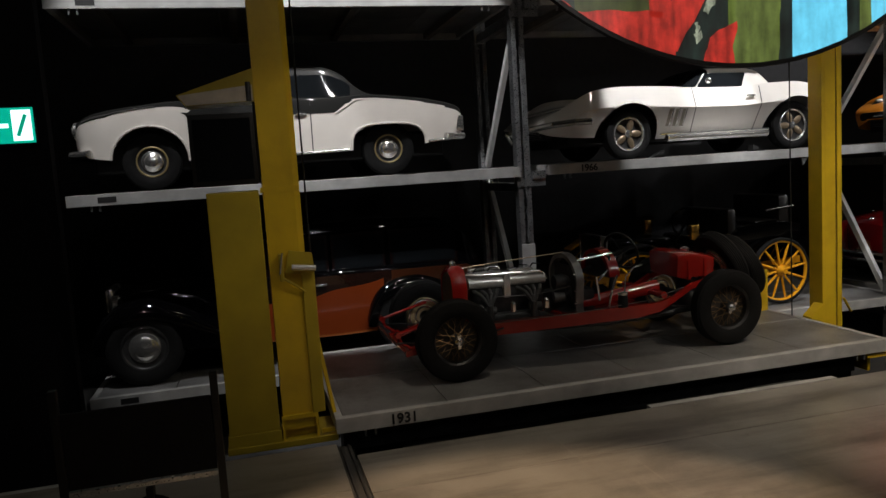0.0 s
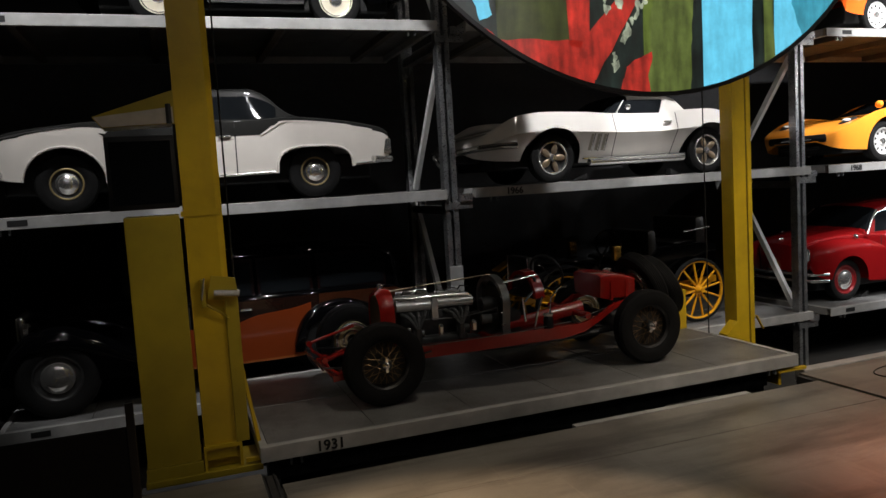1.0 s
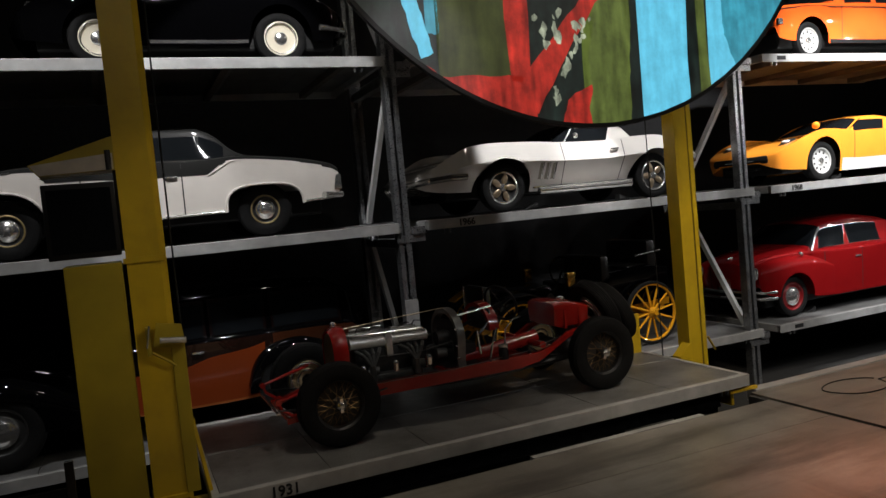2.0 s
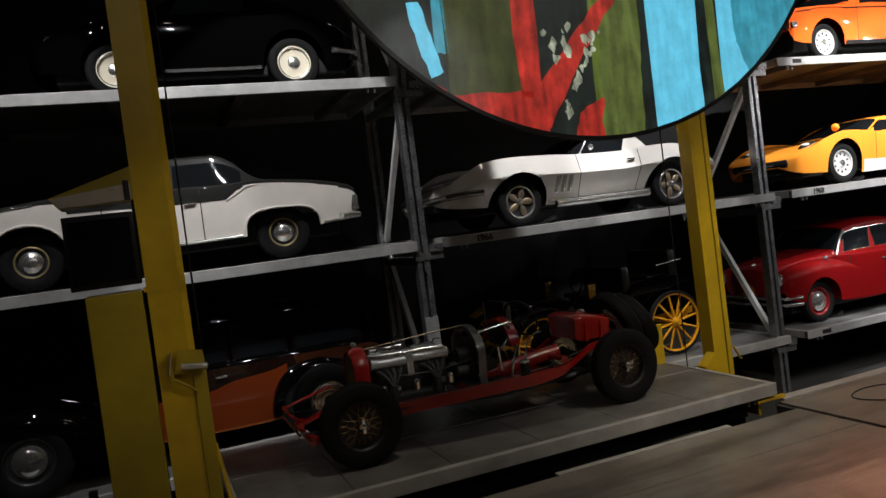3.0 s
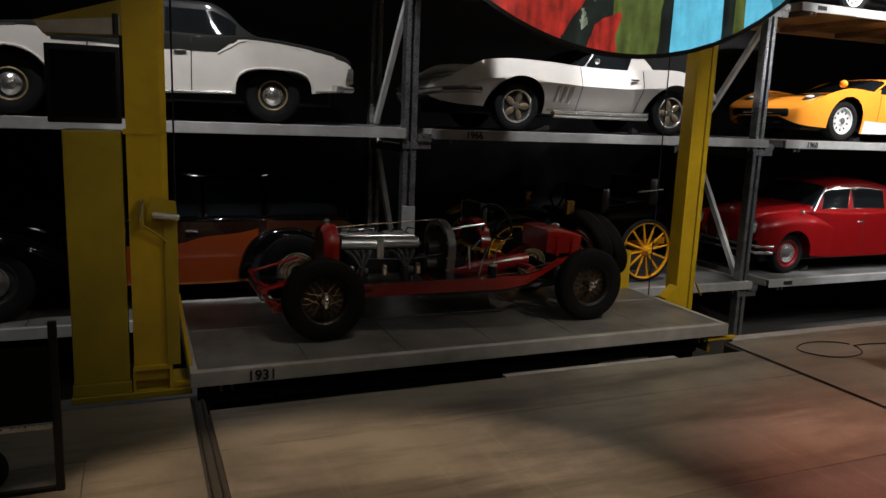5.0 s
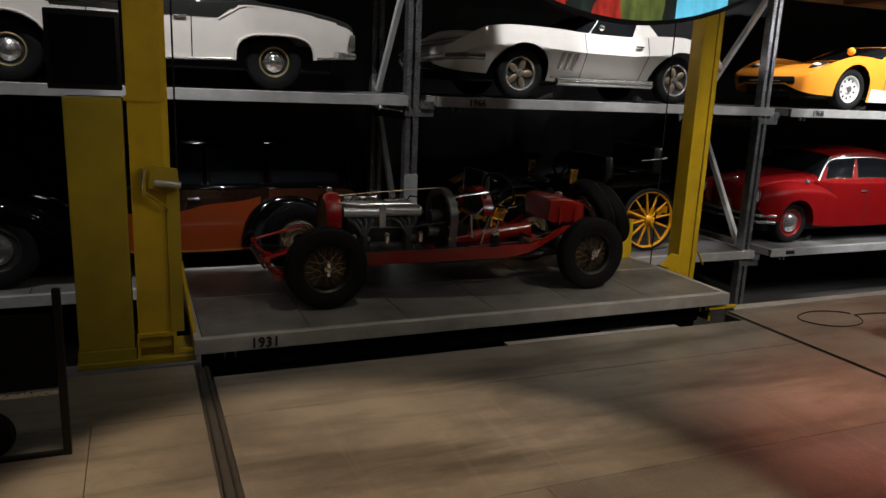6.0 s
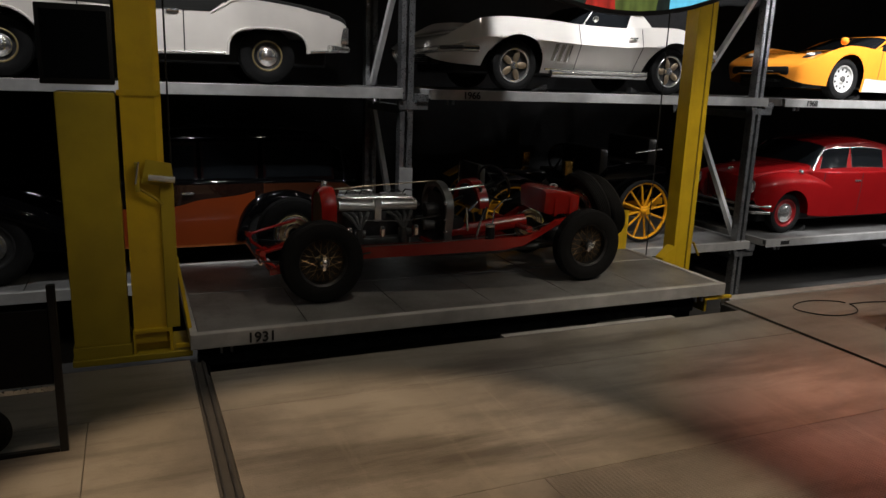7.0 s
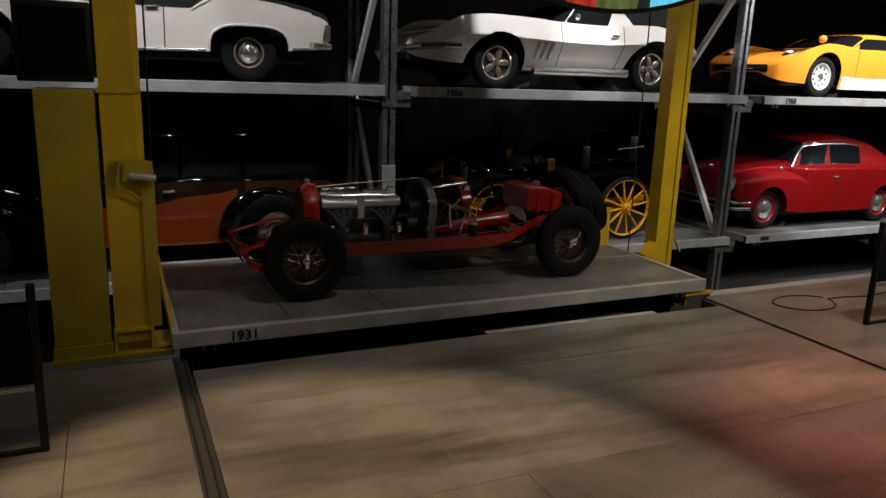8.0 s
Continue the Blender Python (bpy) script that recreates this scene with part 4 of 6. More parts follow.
def sports_coupe():
    car = thing("sports_car", "white sixties sports car with chrome side pipe on a pallet", "car", 4.58, CAR_Y, 2.03, "cars in the rack")
    arches = ((0, 0.3, 0.43, 0.4), (2.46, 0.3, 0.43, 0.4))
    rows = [(-1.2, 0.44, 0.49, 0.52, 0.5, 0.62), (-1.05, 0.36, 0.58, 0.61, 0.62, 0.76), (-0.8, 0.32, 0.73, 0.69, 0.66, 0.81), (-0.45, 0.3, 0.88, 0.76, 0.66, 0.84), (-0.1, 0.28, 0.91, 0.8, 0.66, 0.85), (0.45, 0.24, 0.9, 0.84, 0.66, 0.83),
            (1.0, 0.23, 0.87, 0.86, 0.66, 0.80), (1.6, 0.23, 0.86, 0.85, 0.66, 0.80), (2.05, 0.25, 0.89, 0.84, 0.66, 0.84), (2.45, 0.3, 0.9, 0.82, 0.66, 0.84), (2.95, 0.36, 0.8, 0.76, 0.74, 0.8), (3.32, 0.42, 0.66, 0.66, 0.62, 0.68), (3.38, 0.5, 0.6, 0.6, 0.5, 0.55)]
    sh = Shell(rows, arches, 4.5, "crease")
    part("body", sh.sheet(sh.x0, sh.x1, 0, 2, 21), P_VETTE, car, "white fibreglass body", 24)
    roof = Shell([(0.85, 0.8, 0.82, 0.84, 0.7, 0.66), (1.15, 0.82, 1.02, 1.06, 0.7, 0.56), (1.35, 0.82, 1.1, 1.16, 0.7, 0.54), (1.8, 0.8, 1.1, 1.17, 0.7, 0.54), (2.05, 0.8, 1.05, 1.12, 0.7, 0.55), (2.25, 0.8, 0.86, 0.9, 0.7, 0.62)], (), 2.8, False)
    part("hardtop", roof.sheet(roof.x0, roof.x1, 0, 2, 20, cap=False), P_VETTE, car, "white hardtop")
    sided("side_window", lambda s: roof.sheet(1.02, 1.72, 0.12, 0.88, 8, s, 0.006, 0.2, cap=False), M_GLASS_DARK, car, "dark side window")
    part("windscreen", roof.sheet(0.88, 1.3, 0.5, 2, 12, True, 0.005, cap=False), M_GLASS_DARK, car, "dark windscreen")
    sided("windscreen_frame", lambda s: roof.sheet(0.86, 0.9, 0.0, 1.0, 8, s, 0.012, 0.36, cap=False), M_CHROME, car, "chrome windscreen pillar")
    for i in range(3):
        sided("side_vent", lambda s: sh.sheet(0.53 + 0.1 * i, 0.575 + 0.1 * i, 0.24, 0.56, 6, s, 0.005, 0.03, cap=False), mat("vent_beige", (0.3, 0.27, 0.22), 0.4), car, "beige side vent", None)
        sided("vent_frame", lambda s: sh.sheet(0.577 + 0.1 * i, 0.59 + 0.1 * i, 0.23, 0.57, 6, s, 0.012, 0.03, cap=False), M_CHROME, car, "", None)
    seam(car, sh, 0.92, 0.05, 1.05)
    seam(car, sh, 1.86, 0.05, 1.05, 0.05)
    sided("bonnet_seam", lambda s: sh.sheet(-0.6, 0.86, 1.28, 1.3, 3, s, 0.003, cap=False), M_LABEL, car, "", None)
    for s in (-1, 1):
        bm = bmesh.new()
        rod(bm, (0.5, s * 0.82, 0.24), (2.0, s * 0.82, 0.24), 0.05, 16)
        bx(bm, 0.42, 2.04, s * 0.81 - 0.015, s * 0.81 + 0.015, 0.28, 0.3)
        part("side_pipe", bm, M_CHROME, car, "chrome side exhaust pipe")
    underbody(car, -0.8, 3.2, 0.64, 0.2, 0.5)
    wheels(car, 0, 2.46, 0.78, 0.32, 0.19, "slots", mat("bronze_spoke", (0.27, 0.21, 0.14), 0.32, 0.7), "five-spoke bronze-tinted wheel with a bright rim", tyre_r=0.33)
    for s in (-1, 1):
        bumper(car, [(-0.58, s * 0.9, 0.5), (-0.8, s * 0.9, 0.5), (-1.06, s * 0.82, 0.48), (-1.22, s * 0.52, 0.45), (-1.26, s * 0.26, 0.43), (-1.2, s * 0.2, 0.3)], 0.042, "split chrome bumper")
    bm = bmesh.new()
    for i in range(5):
        pipe(bm, [(-1.06, -0.5, 0.33 + i * 0.022), (-1.12, 0, 0.33 + i * 0.022), (-1.06, 0.5, 0.33 + i * 0.022)], 0.006, 6)
    part("grille", bm, M_CHROME, car, "fine chrome grille")
    part("grille_opening", bx(bmesh.new(), -1.07, -0.95, -0.56, 0.56, 0.3, 0.45, bevel=0.02), M_BLACK, car)
    for s in (-1, 1):
        part("headlamp_door", bx(bmesh.new(), -1.02, -0.9, s * 0.55 - 0.17, s * 0.55 + 0.17, 0.56, 0.6, bevel=0.012), M_CHROME, car)
        part("mirror", bmesh_ball(0.05, (1.16, s * 0.78, 0.95), (0.6, 1.1, 0.8)), M_CHROME, car, "round chrome mirror")
    handle(car, 1.68, 0.845, 0.72)
    for s in (-1, 1):
        part("rear_bumper", pipe(bmesh.new(), [(3.2, s * 0.75, 0.5), (3.36, s * 0.6, 0.5), (3.42, s * 0.3, 0.5)], 0.035, 10), M_CHROME, car)
    return car


def bmesh_ball(r, at, stretch=(1, 1, 1)):
    bm = bmesh.new()
    bmesh.ops.create_uvsphere(bm, u_segments=20, v_segments=12, radius=r, matrix=Matrix.Translation(at) @ Matrix.Diagonal((*stretch, 1)))
    return bm


def yellow_supercar():
    car = thing("supercar", "orange-yellow low supercar with silver sills on a pallet", "car", 10.44, CAR_Y, 2.03, "cars in the rack")
    arches = ((0, 0.32, 0.38), (2.5, 0.32, 0.39))
    rows = [(-1.0, 0.36, 0.42, 0.45, 0.4, 0.5), (-0.94, 0.26, 0.48, 0.52, 0.68, 0.74), (-0.7, 0.22, 0.62, 0.62, 0.76, 0.82), (-0.35, 0.2, 0.77, 0.7, 0.79, 0.86), (0.0, 0.16, 0.83, 0.72, 0.79, 0.87), (0.4, 0.13, 0.82, 0.75, 0.78, 0.85),
            (0.9, 0.13, 0.76, 0.76, 0.77, 0.82), (1.6, 0.13, 0.78, 0.78, 0.77, 0.83), (2.2, 0.2, 0.84, 0.82, 0.79, 0.88), (2.6, 0.24, 0.84, 0.82, 0.79, 0.88), (3.1, 0.3, 0.76, 0.76, 0.74, 0.82), (3.36, 0.42, 0.68, 0.68, 0.6, 0.7)]
    sh = Shell(rows, arches, 4.0)
    part("body", sh.sheet(sh.x0, sh.x1, 0, 2, 26), P_YELLOW, car, "glossy orange-yellow body")
    sided("sill", lambda s: sh.sheet(0.42, 2.08, 0.0, 0.3, 5, s, 0.006, cap=False), P_SILVERSILL, car, "silver sill panel")
    roof = Shell([(0.5, 0.74, 0.76, 0.78, 0.7, 0.66), (0.9, 0.75, 0.9, 0.94, 0.7, 0.58), (1.25, 0.75, 1.0, 1.05, 0.7, 0.54), (1.6, 0.75, 1.0, 1.06, 0.7, 0.54), (2.2, 0.78, 0.92, 0.96, 0.68, 0.56), (2.7, 0.8, 0.82, 0.84, 0.66, 0.6)], (), 2.8, False)
    part("roof", roof.sheet(roof.x0, roof.x1, 0, 2, 18, cap=False), P_YELLOW, car, "orange-yellow roof")
    sided("side_window", lambda s: roof.sheet(0.86, 1.62, 0.14, 0.86, 8, s, 0.006, 0.22, cap=False), M_GLASS_DARK, car, "dark side window")
    part("windscreen", roof.sheet(0.54, 1.1, 0.6, 2, 12, True, 0.005, cap=False), M_GLASS_DARK, car, "dark raked windscreen")
    seam(car, sh, 0.72, 0.05, 1.0)
    bm = bmesh.new()
    bx(bm, -1.01, -0.85, -0.6, 0.6, 0.34, 0.49, bevel=0.06)
    part("grille", bm, M_BLACK, car, "wide black oval grille")
    part("grille_bar", pipe(bmesh.new(), [(-0.99, -0.5, 0.41), (-1.02, 0, 0.41), (-0.99, 0.5, 0.41)], 0.01), M_CHROME, car)
    part("lower_intake", bx(bmesh.new(), -0.99, -0.85, -0.34, 0.34, 0.25, 0.29, bevel=0.01), M_BLACK, car)
    for s in (-1, 1):
        bm = bmesh.new()
        bmesh.ops.create_uvsphere(bm, u_segments=20, v_segments=10, radius=1, matrix=Matrix.Translation((-0.56, s * 0.6, 0.655)) @ pose(0, 0, 0, 0, -20, 0) @ Matrix.Diagonal((0.19, 0.1, 0.035, 1)))
        h = part("headlight", bm, M_BLACK, car, "black-lashed oval headlight")
        part("lens", bmesh_ball(0.07, (-0.57, s * 0.6, 0.67), (1.3, 1, 0.5)), M_LAMP, h)
    underbody(car, -0.75, 3.1, 0.64, 0.16, 0.45)
    part("mirror", bmesh_ball(0.06, (0.02, -0.68, 0.9), (0.9, 1.1, 1.0)), P_YELLOW, car, "yellow wing mirror")
    wheels(car, 0, 2.5, 0.79, 0.32, 0.2, "holes", M_SILVER, "silver alloy wheel", tyre_r=0.36)
    for s in (-1, 1):
        part("windscreen_pillar", pipe(bmesh.new(), [(0.62, s * 0.735, 0.76), (1.0, s * 0.64, 0.94), (1.2, s * 0.575, 1.0)], 0.014), P_YELLOW, car)
    return car


def red_saloon():
    car = thing("saloon", "dark red sixties saloon with chrome trim on a pallet", "car", 9.66, CAR_Y, -0.1, "cars in the rack")
    arches = ((0, 0.34, 0.37), (2.73, 0.32, 0.34))
    rows = [(-0.7, 0.5, 0.7, 0.76, 0.24, 0.28), (-0.66, 0.4, 0.82, 0.9, 0.34, 0.38), (-0.42, 0.38, 0.92, 1.0, 0.46, 0.5), (0.0, 0.36, 0.97, 1.06, 0.54, 0.58), (0.45, 0.3, 0.98, 1.09, 0.68, 0.72), (0.75, 0.25, 0.97, 1.09, 0.79, 0.82), (1.2, 0.25, 0.96, 1.08, 0.8, 0.83),
            (2.2, 0.25, 0.95, 1.06, 0.8, 0.83), (2.9, 0.28, 0.88, 1.02, 0.79, 0.82), (3.4, 0.34, 0.74, 0.86, 0.7, 0.74), (3.68, 0.42, 0.6, 0.66, 0.5, 0.55), (3.72, 0.5, 0.55, 0.57, 0.4, 0.42)]
    sh = Shell(rows, arches, 2.2)
    part("body", sh.sheet(sh.x0, sh.x1, 0, 2, 26), P_DARKRED, car, "glossy dark red body")
    wing_rows = [(-0.7, 0.56, 0.7, 0.78, 0.1, 0.12), (-0.65, 0.46, 0.74, 0.86, 0.16, 0.18), (-0.52, 0.4, 0.76, 0.9, 0.2, 0.22), (-0.3, 0.36, 0.78, 0.95, 0.22, 0.24), (0.0, 0.34, 0.8, 0.98, 0.22, 0.24), (0.3, 0.3, 0.8, 0.97, 0.22, 0.24), (0.6, 0.27, 0.78, 0.91, 0.22, 0.235), (0.85, 0.26, 0.72, 0.82, 0.2, 0.22)]
    for s in (-1, 1):
        part("front_wing", wing(wing_rows, ((0, 0.34, 0.37),), s * 0.6), P_DARKRED, car, "rounded dark red front wing")
    roof = Shell([(0.42, 0.97, 1.02, 1.06, 0.74, 0.7), (0.68, 0.97, 1.28, 1.32, 0.74, 0.61), (0.9, 0.97, 1.38, 1.46, 0.74, 0.58), (1.6, 0.97, 1.41, 1.52, 0.74, 0.58), (2.3, 0.96, 1.34, 1.44, 0.74, 0.58), (2.75, 0.96, 1.18, 1.26, 0.73, 0.6), (3.15, 0.94, 0.98, 1.02, 0.7, 0.66)], (), 2.6, False)
    part("roof", roof.sheet(roof.x0, roof.x1, 0, 2, 20, cap=False), P_DARKRED, car, "dark red roof")
    for a, b, l in ((0.62, 1.22, 0.2), (1.36, 2.1, 0.06)):
        sided("window_frame", lambda s: roof.sheet(a - 0.008, b + 0.008, 0.155, 0.905, 8, s, 0.004, l, cap=False), M_CHROME, car, "bright chrome window frame")
        sided("side_window", lambda s: roof.sheet(a, b, 0.17, 0.89, 8, s, 0.01, l, cap=False), M_GLASS_DARK, car, "dark side window")
    part("windscreen", roof.sheet(0.46, 0.8, 0.75, 2, 12, True, 0.006, cap=False), M_GLASS_DARK, car, "dark windscreen")
    for s in (-1, 1):
        part("windscreen_pillar", pipe(bmesh.new(), [(0.46, s * 0.735, 1.0), (0.66, s * 0.65, 1.24), (0.8, s * 0.61, 1.36)], 0.018), M_CHROME, car, "chrome windscreen pillar")
    seam(car, sh, 0.66, 0.05, 1.0)
    seam(car, sh, 1.5, 0.05, 1.0)
    handle(car, 1.34, 0.83, 0.82)
    lamp(car, -0.68, 0.6, 0.75, 0.095)
    bm = bmesh.new()
    for i in range(9):
        rod(bm, (-0.69 - 0.02 * math.cos((i - 4) / 3), (i - 4) * 0.035, 0.42), (-0.69, (i - 4) * 0.035, 0.72), 0.008, 6)
    part("grille", bm, M_CHROME, car, "upright chrome grille")
    for z in (0.36, 0.46):
        bumper(car, [(-0.44, -0.82, z), (-0.7, -0.72, z), (-0.8, 0, z), (-0.7, 0.72, z), (-0.44, 0.82, z)], 0.026)
    part("mascot", bmesh_ball(0.03, (-0.55, 0, 0.97), (2.0, 0.7, 1)), M_CHROME, car)
    for s in (-1, 1):
        part("mirror", bmesh_ball(0.045, (0.2, s * 0.74, 0.98), (0.7, 1, 1)), M_CHROME, car, "round wing mirror")
    underbody(car, -0.5, 3.4, 0.62, 0.18, 0.5)
    w = wheels(car, 0, 2.73, 0.74, 0.325, 0.17, "cap", mat("red_wheel", (0.2, 0.01, 0.012), 0.3, 0.2, 0.5), "dark red wheel")
    return car


def orange_saloon():
    car = thing("saloon", "orange-red boxy sports saloon on an upper pallet", "car", 10.41, CAR_Y, 4.0, "cars in the rack")
    arches = ((0, 0.3, 0.36), (2.5, 0.3, 0.36))
    rows = [(-0.74, 0.5, 0.66, 0.72, 0.7, 0.72), (-0.7, 0.34, 0.78, 0.82, 0.74, 0.76), (-0.4, 0.28, 0.82, 0.86, 0.76, 0.79), (0.5, 0.24, 0.85, 0.9, 0.77, 0.8), (1.5, 0.24, 0.86, 0.92, 0.77, 0.8), (2.6, 0.26, 0.85, 0.9, 0.77, 0.8), (3.35, 0.34, 0.82, 0.86, 0.74, 0.78), (3.48, 0.42, 0.7, 0.74, 0.7, 0.74)]
    sh = Shell(rows, arches, 5.0)
    part("body", sh.sheet(sh.x0, sh.x1, 0, 2, 24), P_ORANGE, car, "orange-red painted body")
    roof = Shell([(0.55, 0.86, 0.9, 0.93, 0.72, 0.69), (0.95, 0.87, 1.24, 1.28, 0.72, 0.6), (1.2, 0.87, 1.32, 1.37, 0.72, 0.58), (2.3, 0.87, 1.32, 1.38, 0.72, 0.58), (2.7, 0.87, 1.2, 1.25, 0.72, 0.6), (3.0, 0.86, 0.92, 0.95, 0.7, 0.66)], (), 3.2, False)
    part("roof", roof.sheet(roof.x0, roof.x1, 0, 2, 18, cap=False), P_ORANGE, car, "orange-red roof")
    for a, b, l in ((0.85, 1.5, 0.2), (1.62, 2.35, 0.1)):
        sided("side_window", lambda s: roof.sheet(a, b, 0.14, 0.88, 8, s, 0.008, l, cap=False), M_GLASS_DARK, car, "dark side window")
    part("windscreen", roof.sheet(0.6, 0.98, 0.8, 2, 12, True, 0.006, cap=False), M_GLASS_DARK, car, "dark windscreen")
    part("grille", bx(bmesh.new(), -0.77, -0.68, -0.68, 0.68, 0.52, 0.72, bevel=0.02), M_BLACK, car, "black grille panel")
    lamp(car, -0.77, 0.52, 0.63, 0.08)
    for s in (-1, 1):
        part("indicator", bx(bmesh.new(), -0.72, -0.62, s * 0.73 - 0.04, s * 0.73 + 0.04, 0.53, 0.63, bevel=0.01), M_CHROME, car)
    sided("waist_trim", lambda s: sh.sheet(-0.66, 3.4, 0.93, 0.96, 3, s, 0.006, cap=False), M_BLACK, car, "black waist strip")
    sided("sill_trim", lambda s: sh.sheet(0.38, 2.12, 0.0, 0.1, 3, s, 0.006, cap=False), M_BLACK, car)
    seam(car, sh, 0.66, 0.1, 1.0)
    underbody(car, -0.6, 3.3, 0.62, 0.18, 0.45)
    wheels(car, 0, 2.5, 0.72, 0.3, 0.17, "holes", M_SILVER, "silver steel wheel", tyre_r=0.34)
    return car


def black_coupe():
    car = thing("coupe", "black rounded fifties coupe with cream wheels on an upper pallet", "car", -0.07, CAR_Y, 4.0, "cars in the rack")
    arches = ((0, 0.3, 0.34), (1.94, 0.3, 0.36))
    rows = [(-0.85, 0.4, 0.46, 0.5, 0.3, 0.4), (-0.7, 0.3, 0.6, 0.64, 0.6, 0.66), (-0.35, 0.24, 0.74, 0.76, 0.72, 0.78), (0.0, 0.22, 0.8, 0.82, 0.75, 0.82), (0.6, 0.2, 0.8, 0.88, 0.76, 0.82), (1.3, 0.2, 0.8, 0.9, 0.76, 0.82),
            (2.0, 0.22, 0.84, 0.88, 0.76, 0.83), (2.4, 0.27, 0.72, 0.78, 0.72, 0.78), (2.68, 0.34, 0.56, 0.62, 0.62, 0.68), (2.78, 0.42, 0.48, 0.52, 0.45, 0.5)]
    sh = Shell(rows, arches, 2.4)
    part("body", sh.sheet(sh.x0, sh.x1, 0, 2, 24), P_BLACK, car, "glossy black body")
    roof = Shell([(0.3, 0.84, 0.88, 0.9, 0.7, 0.66), (0.7, 0.85, 1.12, 1.16, 0.7, 0.56), (1.0, 0.85, 1.2, 1.28, 0.7, 0.54), (1.4, 0.85, 1.18, 1.27, 0.7, 0.54), (1.9, 0.84, 1.0, 1.1, 0.68, 0.56), (2.35, 0.76, 0.8, 0.84, 0.6, 0.56)], (), 2.4, False)
    part("roof", roof.sheet(roof.x0, roof.x1, 0, 2, 18, cap=False), P_BLACK, car, "black rounded roof")
    sided("side_window", lambda s: roof.sheet(0.62, 1.4, 0.15, 0.88, 8, s, 0.006, 0.15, cap=False), M_GLASS_DARK, car, "dark side window")
    sided("sill_trim", lambda s: sh.sheet(0.5, 1.55, 0.04, 0.1, 3, s, 0.014, cap=False), M_CHROME, car, "bright sill strip")
    underbody(car, -0.6, 2.6, 0.58, 0.18, 0.45)
    wheels(car, 0, 1.94, 0.72, 0.3, 0.15, "disc", M_CREAM, "cream disc wheel with a small chrome cap", tyre_r=0.36)
    bumper(car, [(2.4, -0.76, 0.42), (2.72, -0.62, 0.42), (2.84, 0, 0.42), (2.72, 0.62, 0.42), (2.4, 0.76, 0.42)], 0.035)
    for s in (-1, 1):
        part("overrider", bx(bmesh.new(), 2.7, 2.8, s * 0.5 - 0.03, s * 0.5 + 0.03, 0.34, 0.56, bevel=0.02), M_CHROME, car, "upright chrome overrider")
        part("tail_lamp", bmesh_ball(0.05, (2.58, s * 0.62, 0.6), (1, 1, 1)), M_CHROME, car)
    lamp(car, -0.62, 0.56, 0.62, 0.08)
    return car


